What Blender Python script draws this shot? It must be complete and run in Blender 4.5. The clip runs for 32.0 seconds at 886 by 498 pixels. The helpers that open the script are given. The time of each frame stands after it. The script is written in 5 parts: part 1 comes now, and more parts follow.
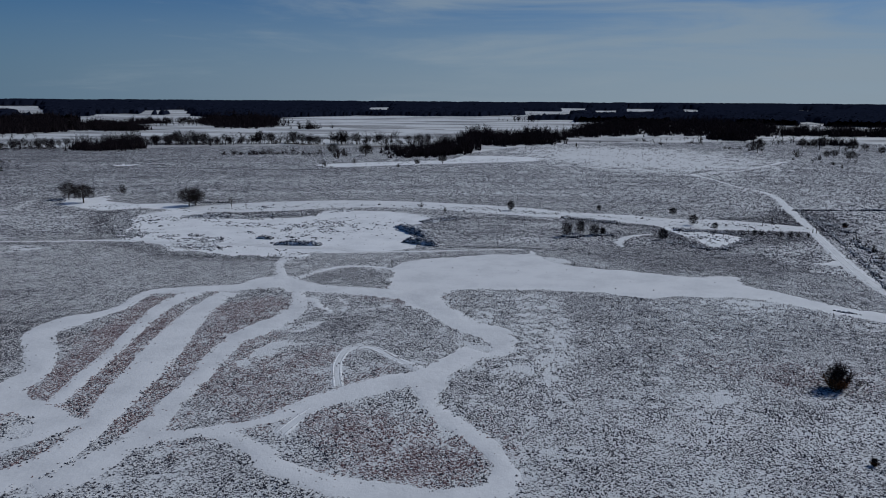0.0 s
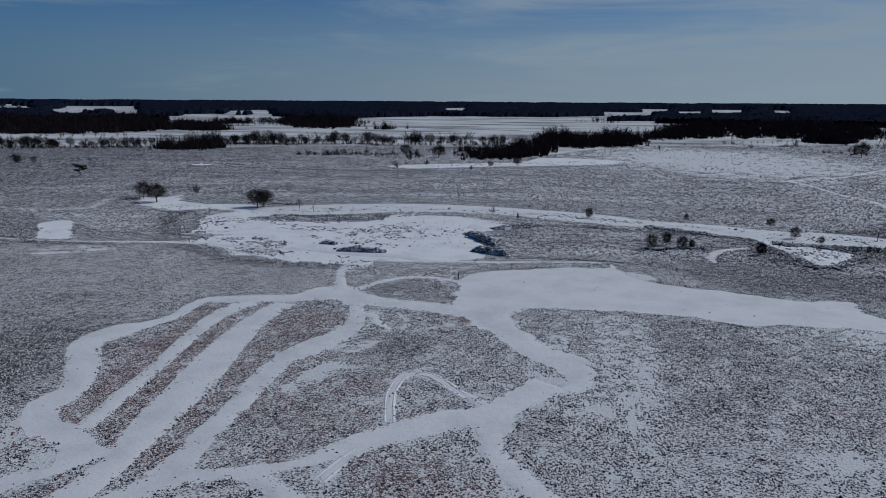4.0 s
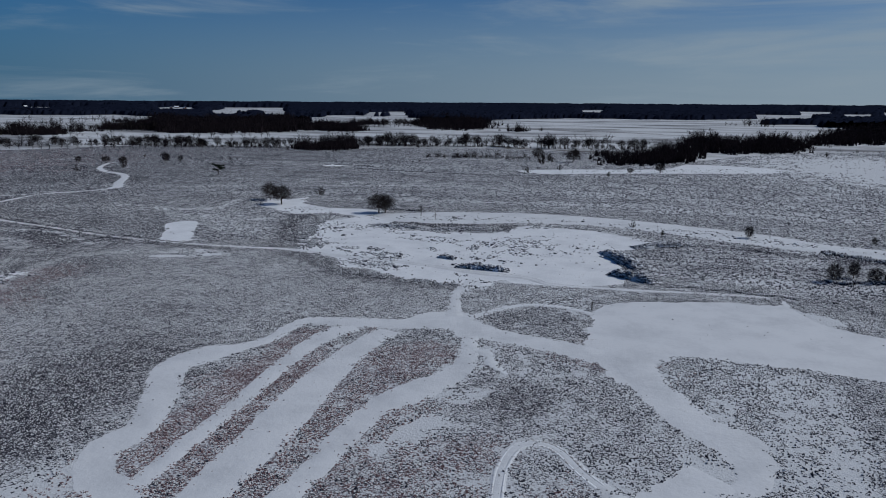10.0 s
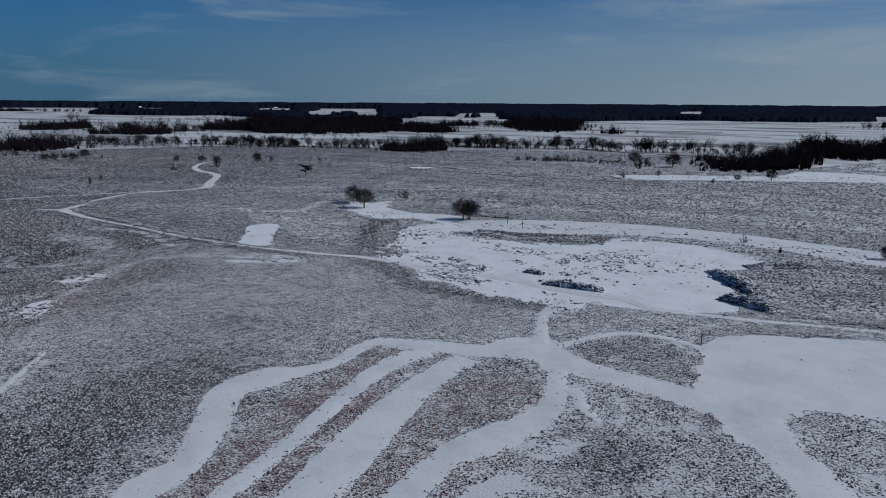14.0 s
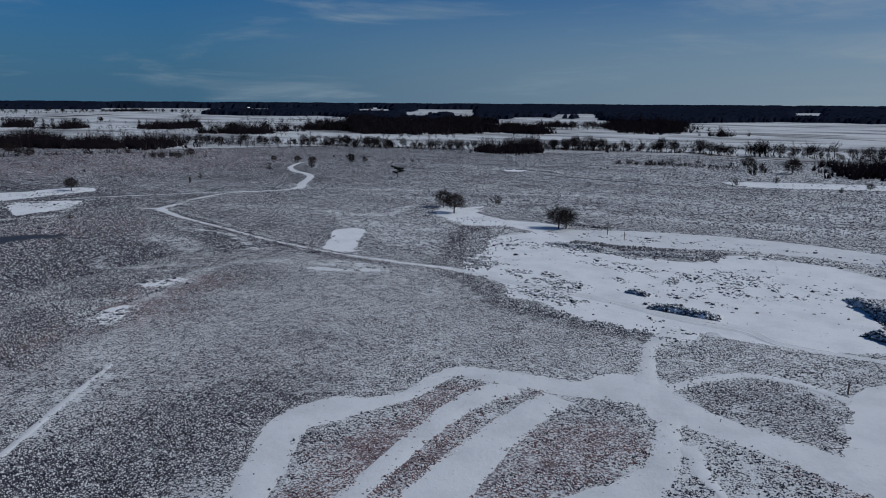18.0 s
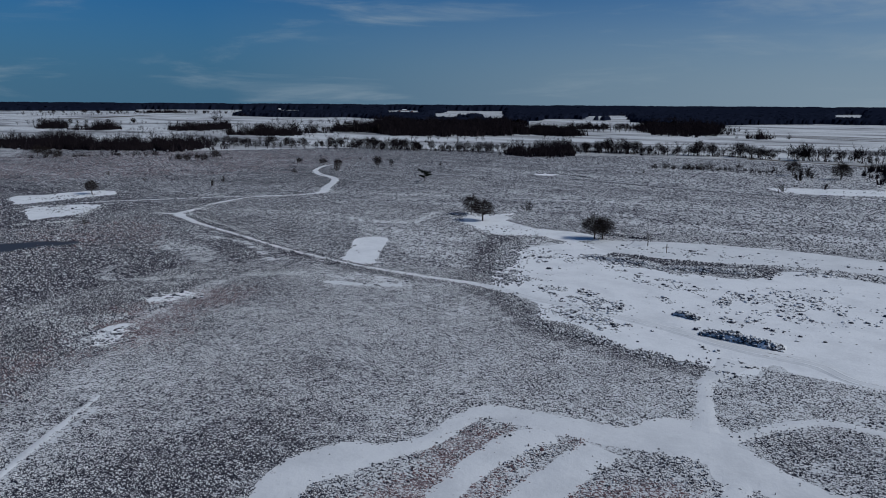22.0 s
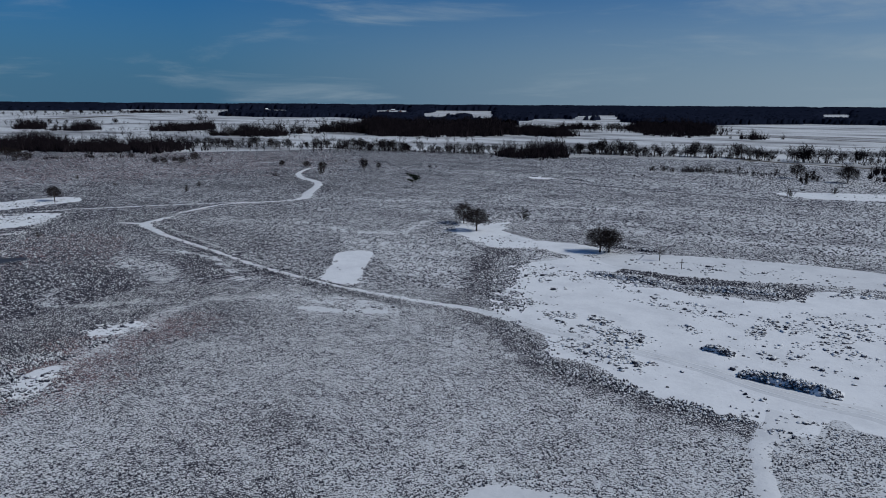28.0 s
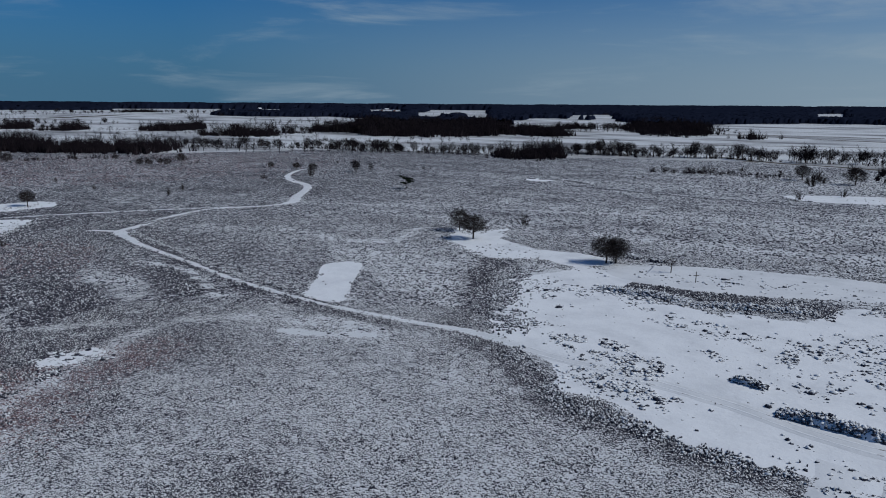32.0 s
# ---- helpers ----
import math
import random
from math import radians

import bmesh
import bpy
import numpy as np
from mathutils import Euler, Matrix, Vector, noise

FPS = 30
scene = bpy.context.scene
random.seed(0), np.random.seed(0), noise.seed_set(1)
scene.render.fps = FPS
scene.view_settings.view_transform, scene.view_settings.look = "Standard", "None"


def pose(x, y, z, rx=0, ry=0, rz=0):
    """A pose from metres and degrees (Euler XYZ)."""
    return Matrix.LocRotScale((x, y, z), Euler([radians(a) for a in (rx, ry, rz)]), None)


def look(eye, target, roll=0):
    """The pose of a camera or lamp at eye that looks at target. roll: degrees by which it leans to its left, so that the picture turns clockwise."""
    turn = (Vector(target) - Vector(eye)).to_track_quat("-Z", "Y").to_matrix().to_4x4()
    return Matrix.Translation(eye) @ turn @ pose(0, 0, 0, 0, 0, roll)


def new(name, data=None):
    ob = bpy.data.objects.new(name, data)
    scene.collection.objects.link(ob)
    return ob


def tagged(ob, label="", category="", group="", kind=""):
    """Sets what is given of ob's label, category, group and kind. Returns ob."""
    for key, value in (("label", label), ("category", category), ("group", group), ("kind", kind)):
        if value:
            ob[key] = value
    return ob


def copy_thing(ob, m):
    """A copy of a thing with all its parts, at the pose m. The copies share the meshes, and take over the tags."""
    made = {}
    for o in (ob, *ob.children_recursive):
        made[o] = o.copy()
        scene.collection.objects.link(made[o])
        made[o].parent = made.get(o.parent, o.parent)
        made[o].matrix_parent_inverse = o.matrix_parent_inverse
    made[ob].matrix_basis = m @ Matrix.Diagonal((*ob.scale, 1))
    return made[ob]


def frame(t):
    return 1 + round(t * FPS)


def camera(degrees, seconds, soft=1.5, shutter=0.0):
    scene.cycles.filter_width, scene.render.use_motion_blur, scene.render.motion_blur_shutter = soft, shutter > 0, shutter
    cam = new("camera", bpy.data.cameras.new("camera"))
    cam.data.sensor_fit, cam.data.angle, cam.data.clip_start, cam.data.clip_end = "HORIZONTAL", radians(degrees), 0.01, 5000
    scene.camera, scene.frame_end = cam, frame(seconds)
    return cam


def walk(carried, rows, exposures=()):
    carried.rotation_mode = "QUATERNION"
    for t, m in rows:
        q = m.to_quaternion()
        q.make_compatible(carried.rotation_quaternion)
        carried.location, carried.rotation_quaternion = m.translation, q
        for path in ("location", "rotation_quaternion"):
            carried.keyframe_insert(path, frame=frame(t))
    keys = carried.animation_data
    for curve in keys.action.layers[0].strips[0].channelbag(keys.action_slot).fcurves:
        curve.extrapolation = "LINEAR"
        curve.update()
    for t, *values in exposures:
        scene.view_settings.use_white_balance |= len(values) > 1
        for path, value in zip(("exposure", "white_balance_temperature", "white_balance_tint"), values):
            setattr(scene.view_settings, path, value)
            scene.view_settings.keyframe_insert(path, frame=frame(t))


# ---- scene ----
cam = camera(66.88, 32.0, 1.0)
# seconds, place, turn to the left, tilt below level
PATH = [
    (0, -0, -0, 40.05, 0.02, -12.44),
    (1, 0.25, 3.03, 39.98, 1.55, -12.46),
    (2, 0.4, 6.16, 39.9, 3.07, -12.41),
    (3, 0.44, 9.38, 39.83, 4.66, -12.42),
    (3.5, 0.43, 11.01, 39.8, 5.52, -12.42),
    (5.5, 0.08, 17.64, 39.68, 9.12, -12.47),
    (6.5, -0.26, 20.99, 39.62, 10.94, -12.46),
    (7.5, -0.72, 24.35, 39.57, 12.73, -12.45),
    (8.5, -1.28, 27.69, 39.52, 14.62, -12.43),
    (9.5, -1.96, 31.01, 39.48, 16.64, -12.36),
    (10.5, -2.75, 34.29, 39.44, 18.67, -12.34),
    (11.5, -3.65, 37.53, 39.4, 20.69, -12.34),
    (12.5, -4.65, 40.72, 39.37, 22.58, -12.33),
    (13.5, -5.76, 43.85, 39.34, 24.38, -12.3),
    (14.5, -6.98, 46.93, 39.31, 26.17, -12.28),
    (16.5, -9.69, 52.87, 39.27, 30.42, -12.27),
    (17, -10.42, 54.32, 39.27, 31.47, -12.27),
    (18, -11.95, 57.16, 39.25, 33.34, -12.27),
    (19, -13.57, 59.94, 39.25, 34.85, -12.24),
    (20, -15.25, 62.65, 39.24, 35.65, -12.24),
    (21, -17, 65.31, 39.24, 35.9, -12.21),
    (22, -18.81, 67.93, 39.25, 35.8, -12.16),
    (23, -20.67, 70.5, 39.25, 35.67, -12.11),
    (24, -22.57, 73.05, 39.26, 35.51, -12.12),
    (25, -24.5, 75.58, 39.28, 35.34, -12.14),
    (25.5, -25.48, 76.84, 39.29, 35.25, -12.14),
    (27.5, -29.41, 81.9, 39.34, 34.91, -12.18),
    (28.5, -31.37, 84.47, 39.36, 34.79, -12.17),
    (29.5, -33.32, 87.09, 39.4, 34.66, -12.19),
    (30.5, -35.24, 89.78, 39.43, 34.53, -12.22),
    (31.5, -37.12, 92.57, 39.47, 34.43, -12.25),
    (32, -38.04, 94, 39.49, 34.36, -12.23),
]
walk(cam, [(t, look((x, y, z), (x - math.sin(radians(yaw)) * math.cos(radians(tilt)), y + math.cos(radians(yaw)) * math.cos(radians(tilt)), z + math.sin(radians(tilt))), 0.37)) for t, x, y, z, yaw, tilt in PATH],
     exposures=[(0, -0.38, 6100, 7), (8, -0.36, 6130, 7), (20, -0.26, 6080, 6), (32, -0.15, 6080, 6)])

# ---------------------------------------------------------------- sky and sun
SUN_AZ, SUN_EL = 64.0, 40.0      # degrees to the right of +y, above the horizon


def nodes_of(tree):
    tree.nodes.clear()

    def add(kind, **values):
        n = tree.nodes.new(kind)
        for key, value in values.items():
            n.inputs[key.replace("_", " ")].default_value = value
        return n
    return add, tree.links.new


world = bpy.data.worlds.new("sky")
scene.world = world
world.use_nodes = True
add, link = nodes_of(world.node_tree)
sky = add("ShaderNodeTexSky")
sky.sky_type, sky.sun_disc = "NISHITA", False
sky.sun_elevation, sky.sun_rotation = radians(SUN_EL), radians(SUN_AZ)
sky.altitude, sky.air_density, sky.dust_density, sky.ozone_density = 1200, 1.0, 0.1, 5.0
coord = add("ShaderNodeTexCoord")
# thin cirrus: long streaks seen against the blue, thicker towards the sun
stretch = add("ShaderNodeMapping")
stretch.inputs["Scale"].default_value = (1.5, 2.2, 15.0)
stretch.inputs["Rotation"].default_value = (radians(7), radians(-9), radians(20))
link(coord.outputs["Generated"], stretch.inputs["Vector"])
wisps = add("ShaderNodeTexNoise", Scale=1.7, Detail=9.0, Roughness=0.58, Distortion=0.5)
link(stretch.outputs[0], wisps.inputs["Vector"])
side = add("ShaderNodeVectorMath")
side.operation = "DOT_PRODUCT"
link(coord.outputs["Generated"], side.inputs[0])
side.inputs[1].default_value = (math.sin(radians(48)), math.cos(radians(48)), 0.25)
near_sun = add("ShaderNodeMapRange")
near_sun.interpolation_type = "SMOOTHSTEP"
for key, value in (("From Min", 0.25), ("From Max", 1.0), ("To Min", -0.05), ("To Max", 0.14)):
    near_sun.inputs[key].default_value = value
link(side.outputs["Value"], near_sun.inputs["Value"])
veil = add("ShaderNodeMath")
veil.operation = "ADD"
link(wisps.outputs["Fac"], veil.inputs[0])
link(near_sun.outputs[0], veil.inputs[1])
cover = add("ShaderNodeMapRange")
cover.interpolation_type = "SMOOTHSTEP"
for key, value in (("From Min", 0.47), ("From Max", 0.80), ("To Min", 0.0), ("To Max", 0.75)):
    cover.inputs[key].default_value = value
link(veil.outputs[0], cover.inputs["Value"])
mix = add("ShaderNodeMix")
mix.data_type = "RGBA"
link(cover.outputs[0], mix.inputs[0])
tint = add("ShaderNodeMix")          # dry, clear winter air
tint.data_type, tint.blend_type = "RGBA", "MULTIPLY"
tint.inputs[0].default_value = 1.0
tint.inputs[7].default_value = (0.19, 0.70, 1.12, 1)
link(sky.outputs[0], tint.inputs[6])
height = add("ShaderNodeSeparateXYZ")
link(coord.outputs["Generated"], height.inputs[0])
low = add("ShaderNodeMapRange")
low.interpolation_type = "SMOOTHSTEP"
for key, value in (("From Min", 0.0), ("From Max", 0.22), ("To Min", 0.92), ("To Max", 0.0)):
    low.inputs[key].default_value = value
link(height.outputs["Z"], low.inputs["Value"])
haze = add("ShaderNodeMix")
haze.data_type = "RGBA"
link(low.outputs[0], haze.inputs[0])
link(tint.outputs[2], haze.inputs[6])
glow = add("ShaderNodeMapRange")       # the air is brighter below the sun
for key, value in (("From Min", -0.20), ("From Max", 0.97), ("To Min", 0.0), ("To Max", 1.0)):
    glow.inputs[key].default_value = value
link(side.outputs["Value"], glow.inputs["Value"])
air = add("ShaderNodeMix")
air.data_type = "RGBA"
air.inputs[6].default_value, air.inputs[7].default_value = (1.35, 2.95, 4.8, 1), (6.9, 8.0, 9.2, 1)
link(glow.outputs[0], air.inputs[0])
link(air.outputs[2], haze.inputs[7])
link(haze.outputs[2], mix.inputs[6])
mix.inputs[7].default_value = (6.3, 7.6, 8.8, 1)
back = add("ShaderNodeBackground", Strength=0.05)
link(mix.outputs[2], back.inputs["Color"])
link(back.outputs[0], add("ShaderNodeOutputWorld").inputs["Surface"])

sun = new("sun", bpy.data.lights.new("sun", "SUN"))
sun.data.energy, sun.data.angle, sun.data.color = 3.0, radians(0.6), (1.0, 0.95, 0.88)
sun.matrix_world = look((0, 0, 60), (-math.sin(radians(SUN_AZ)), -math.cos(radians(SUN_AZ)), 60 - math.tan(radians(SUN_EL))))


# ---------------------------------------------------------------- materials
def ramp_node(add, stops):
    r = add("ShaderNodeValToRGB")
    while len(r.color_ramp.elements) < len(stops):
        r.color_ramp.elements.new(0.5)
    for e, (at, colour) in zip(r.color_ramp.elements, stops):
        e.position, e.color = at, (*colour, 1)
    return r


def noise_node(add, link, vector, scale, detail=4.0, rough=0.6):
    n = add("ShaderNodeTexNoise", Scale=scale, Detail=detail, Roughness=rough)
    link(vector, n.inputs["Vector"])
    return n.outputs["Fac"]


def sums(add, link, *terms):
    """a*x + b*y + ... of (socket, factor) pairs and plain numbers."""
    total = None
    for term in terms:
        m = add("ShaderNodeMath")
        if isinstance(term, tuple):
            m.operation = "MULTIPLY_ADD"
            link(term[0], m.inputs[0])
            m.inputs[1].default_value = term[1]
        else:
            m.operation = "ADD"
            m.inputs[0].default_value = term
        last = m.inputs[2] if isinstance(term, tuple) else m.inputs[1]
        if total is None:
            last.default_value = 0.0
        else:
            link(total, last)
        total = m.outputs[0]
    return total


def surface(name, rough=0.9, specular=0.25):
    m = bpy.data.materials.new(name)
    m.use_nodes = True
    add, link = nodes_of(m.node_tree)
    shader = add("ShaderNodeBsdfPrincipled", Roughness=rough)
    shader.inputs["Specular IOR Level"].default_value = specular
    link(shader.outputs[0], add("ShaderNodeOutputMaterial").inputs["Surface"])
    place = add("ShaderNodeNewGeometry").outputs["Position"]
    return m, add, link, shader, place


def bump(add, link, shader, height, strength, distance):
    b = add("ShaderNodeBump", Strength=strength, Distance=distance)
    link(height, b.inputs["Height"])
    link(b.outputs[0], shader.inputs["Normal"])


SNOW = (0.74, 0.76, 0.80)


def snow_material(name, grit=0.0, relief=0.5, streak=False, white=1.0):
    """Wind-packed snow: faint grey drifts, and grit of soil and stalks that shows through."""
    m, add, link, shader, place = surface(name, 0.75, 0.3)
    if streak:
        s = add("ShaderNodeMapping")
        s.inputs["Rotation"].default_value = (0, 0, radians(24))
        s.inputs["Scale"].default_value = (0.38, 1.0, 1.0)
        link(place, s.inputs["Vector"])
        place = s.outputs[0]
    drift = noise_node(add, link, place, 0.014 if streak else 0.13, 6, 0.65)
    fine = noise_node(add, link, place, 1.6, 5, 0.7)
    tone = ramp_node(add, [(0.41 if streak else 0.30, (0.16, 0.16, 0.17) if streak else (0.58, 0.60, 0.64)), (0.54, (0.60, 0.62, 0.65) if streak else SNOW), (1.0, (0.82, 0.84, 0.87))])
    link(sums(add, link, (drift, 0.75), (fine, 0.25)), tone.inputs[0])
    for e in tone.color_ramp.elements:
        e.color = (*(c * white for c in e.color[:3]), 1)
    dirt = ramp_node(add, [(0.64 - grit, (0, 0, 0)), (0.74 - grit, (1, 1, 1))])
    link(sums(add, link, (fine, 0.6), (drift, 0.4)), dirt.inputs[0])
    both = add("ShaderNodeMix")
    both.data_type = "RGBA"
    link(dirt.outputs[0], both.inputs[0])
    link(tone.outputs[0], both.inputs[6])
    both.inputs[7].default_value = (0.16, 0.14, 0.13, 1)
    link(both.outputs[2], shader.inputs["Base Color"])
    bump(add, link, shader, sums(add, link, (drift, 1.0), (fine, 0.35)), relief, 0.25)
    return m


def heath_material():
    """Heather and grass stubble half buried in snow. Attributes: thin (more snow lies open), brown (old heather, rusty)."""
    m, add, link, shader, place = surface("heath", 0.95, 0.1)
    thin = add("ShaderNodeAttribute")
    thin.attribute_name = "thin"
    brown = add("ShaderNodeAttribute")
    brown.attribute_name = "brown"
    tufts = noise_node(add, link, place, 2.6, 4, 0.65)
    clumps = noise_node(add, link, place, 0.5, 3, 0.6)
    patches = noise_node(add, link, place, 0.06, 4, 0.6)
    bands = add("ShaderNodeMapping")          # old furrows and ditches, running across
    bands.inputs["Rotation"].default_value = (0, 0, radians(-22))
    bands.inputs["Scale"].default_value = (0.22, 1.3, 1.0)
    link(place, bands.inputs["Vector"])
    wide = noise_node(add, link, bands.outputs[0], 0.035, 4, 0.65)
    level = sums(add, link, (tufts, 1.05), (clumps, 0.50), (patches, 0.40), (wide, 0.42), (thin.outputs["Fac"], 0.36), (brown.outputs["Fac"], -0.12), -0.556)
    mask = ramp_node(add, [(0.43, (0, 0, 0)), (0.60, (1, 1, 1))])
    link(level, mask.inputs[0])
    plants = ramp_node(add, [(0.3, (0.036, 0.036, 0.050)), (0.5, (0.056, 0.054, 0.070)), (0.7, (0.105, 0.10, 0.115))])
    link(clumps, plants.inputs[0])
    rust = add("ShaderNodeMix")
    rust.data_type = "RGBA"
    link(brown.outputs["Fac"], rust.inputs[0])
    link(plants.outputs[0], rust.inputs[6])
    rust.inputs[7].default_value = (0.165, 0.128, 0.142, 1)
    both = add("ShaderNodeMix")
    both.data_type = "RGBA"
    link(mask.outputs[0], both.inputs[0])
    link(rust.outputs[2], both.inputs[6])
    both.inputs[7].default_value = (0.60, 0.62, 0.655, 1)
    link(both.outputs[2], shader.inputs["Base Color"])
    bump(add, link, shader, sums(add, link, (tufts, -1.0), (clumps, -0.6)), 0.5, 0.30)
    return m


def plant_material(name, dark, light, dusted=0.0, scale=5.0, cap=0.0):
    """Twigs, needles or heather; each clump has a shade of its own, snow has caught on the dusted ones and lies on the tips of the capped ones."""
    m, add, link, shader, place = surface(name, 0.95, 0.0)
    each = add("ShaderNodeNewGeometry").outputs["Random Per Island"]
    grain = noise_node(add, link, place, scale, 3)
    tone = ramp_node(add, [(0.15, dark), (0.85, light)])
    link(sums(add, link, (each, 0.6), (grain, 0.4)), tone.inputs[0])
    if dusted:
        catch = ramp_node(add, [(0.70 - dusted, (0, 0, 0)), (0.80 - dusted, (1, 1, 1))])
        if cap:
            tip = add("ShaderNodeAttribute")
            tip.attribute_name = "tip"
            link(sums(add, link, (grain, 0.55), (each, 0.30), (tip.outputs["Fac"], cap), -0.3 * cap), catch.inputs[0])
        else:
            link(sums(add, link, (grain, 0.7), (each, 0.3)), catch.inputs[0])
        both = add("ShaderNodeMix")
        both.data_type = "RGBA"
        link(catch.outputs[0], both.inputs[0])
        link(tone.outputs[0], both.inputs[6])
        both.inputs[7].default_value = (0.66, 0.68, 0.715, 1)
        link(both.outputs[2], shader.inputs["Base Color"])
    else:
        link(tone.outputs[0], shader.inputs["Base Color"])
    return m


M_FIELD = snow_material("field_snow", 0.07, 0.3, True)
M_PATH = snow_material("trodden_snow", 0.03, 0.5, False, 0.89)
M_DRIFT = snow_material("drifted_snow", 0.04, 0.6)
M_ICE = snow_material("pond_snow", -0.02, 0.15, False, 0.90)
M_HEATH = heath_material()
M_TUFT = plant_material("heather", (0.036, 0.038, 0.054), (0.130, 0.128, 0.152), 0.23, 6.0, 0.75)
M_RUST = plant_material("rusty_heather", (0.088, 0.055, 0.063), (0.245, 0.165, 0.176), 0.10, 6.0, 0.60)
# dark heather; its bluish black also paints in the shade of gaps between cushions
M_DARK = plant_material("shade_dark_heather", (0.021, 0.024, 0.038), (0.080, 0.081, 0.102), 0.10, 6.0, 0.55)
M_RUT = snow_material("wheel_worn_snow", 0.12, 0.4)
M_BARK = plant_material("bark", (0.035, 0.03, 0.028), (0.09, 0.075, 0.065))
M_TWIG = plant_material("twigs", (0.012, 0.010, 0.011), (0.040, 0.031, 0.030))
M_NEEDLE = plant_material("needles", (0.008, 0.012, 0.010), (0.035, 0.045, 0.03))
M_LEAF = plant_material("dry_leaves", (0.05, 0.02, 0.012), (0.20, 0.09, 0.04))
# below real bark tone: shade among the crowns is put into the colour
M_WOOD = plant_material("winter_wood", (0.008, 0.007, 0.010), (0.021, 0.017, 0.020), 0.0, 0.2)
# blue, lifted tone: the haze of distance is put into the base colour
M_FAR_HAZE = plant_material("far_forest", (0.008, 0.011, 0.023), (0.016, 0.020, 0.037), 0.0, 0.02)
M_DITCH = plant_material("ditch_grass", (0.03, 0.028, 0.026), (0.12, 0.10, 0.08), 0.06, 0.8)
M_POOL, add, link, shader, place = surface("open_water", 0.55, 0.15)
shader.inputs["Base Color"].default_value = (0.042, 0.046, 0.058, 1)
bump(add, link, shader, noise_node(add, link, place, 1.5), 0.08, 0.1)
M_POST = plant_material("weathered_wood", (0.05, 0.045, 0.04), (0.14, 0.12, 0.10))


# ---------------------------------------------------------------- helpers for shapes
def mesh_of(name, verts, faces, material, smooth=False):
    me = bpy.data.meshes.new(name)
    me.from_pydata([tuple(v) for v in verts], [], faces)
    me.materials.append(material)
    if smooth:
        me.polygons.foreach_set("use_smooth", [True] * len(me.polygons))
    me.update()
    return me


def part(name, verts, faces, material, parent, label="", smooth=False):
    ob = new(name, mesh_of(name, verts, faces, material, smooth))
    ob.parent = parent
    return tagged(ob, label)


def packed(name, verts, tris, material):
    """A mesh from two arrays; quick for many small pieces."""
    me = bpy.data.meshes.new(name)
    me.vertices.add(len(verts))
    me.vertices.foreach_set("co", np.asarray(verts, np.float32).ravel())
    me.loops.add(tris.size)
    me.loops.foreach_set("vertex_index", np.asarray(tris, np.int32).ravel())
    me.polygons.add(len(tris))
    me.polygons.foreach_set("loop_start", np.arange(0, tris.size, 3, dtype=np.int32))
    me.materials.append(material)
    me.update(calc_edges=True)
    return me


def smooth_line(points, step, closed=False):
    """A Catmull-Rom line through the points, one sample about every step metres."""
    p = np.array(points, float)
    n, out = len(p), []
    for i in range(n if closed else n - 1):
        a, b, c, d = (p[(i + k) % n] if closed else p[min(max(i + k, 0), n - 1)] for k in (-1, 0, 1, 2))
        k = max(1, int(math.hypot(*(c - b)[:2]) / step))
        for u in np.arange(k) / k:
            out.append(0.5 * (2 * b + (c - a) * u + (2 * a - 5 * b + 4 * c - d) * u * u + (3 * b - a - 3 * c + d) * u ** 3))
    if not closed:
        out.append(p[-1])
    return np.array(out)


def rough_edge(x, y, seed=0.0):
    return 0.6 * noise.noise((x * 0.33, y * 0.33, seed)) + 0.35 * noise.noise((x * 1.3, y * 1.3, seed + 7))


def inside(poly, x, y):
    """Which of the points lie in the polygon."""
    poly = np.asarray(poly, float)
    hit = np.zeros(x.shape, bool)
    for (ax, ay), (bx, by) in zip(poly, np.roll(poly, -1, 0)):
        if ay != by:
            hit ^= ((ay > y) != (by > y)) & (x < (bx - ax) * (y - ay) / (by - ay) + ax)
    return hit


def lattice_noise(x, y, size, seed):
    """Smooth noise of about size metres for arrays, 0 to 1."""
    table = np.random.default_rng(seed).random((256, 256))
    u, v = x / size, y / size
    i, j = np.floor(u).astype(int), np.floor(v).astype(int)
    fu, fv = u - i, v - j
    fu, fv = fu * fu * (3 - 2 * fu), fv * fv * (3 - 2 * fv)
    at = lambda a, b: table[a % 256, b % 256]
    return (at(i, j) * (1 - fu) + at(i + 1, j) * fu) * (1 - fv) + (at(i, j + 1) * (1 - fu) + at(i + 1, j + 1) * fu) * fv


# ---------------------------------------------------------------- the plan
# Tracks: points (x, y, width) along the middle. Snow areas: outlines. All in metres.
TRACKS, AREAS = {}, {}
TRACKS["outer"] = [(-34.9, 144.5, 8), (-39, 143.3, 6), (-48, 140.4, 5.5), (-56.9, 138.7, 5), (-62.4, 136, 3.7), (-63, 126.9, 2.8), (-65.5, 121.5, 4.1),
    (-68.9, 117.1, 7.3), (-70, 110.7, 5.6), (-65, 102.3, 5), (-61.2, 95.3, 4.3), (-61, 90.5, 5.3)]
TRACKS["lane_a"] = [(-51.4, 136.6, 3.4), (-54.3, 133.2, 4.7), (-55.4, 123, 3.6), (-54.3, 110.9, 3.1), (-53.3, 100.1, 2.9), (-52.8, 91.4, 3), (-52.2, 83.8, 2.6)]
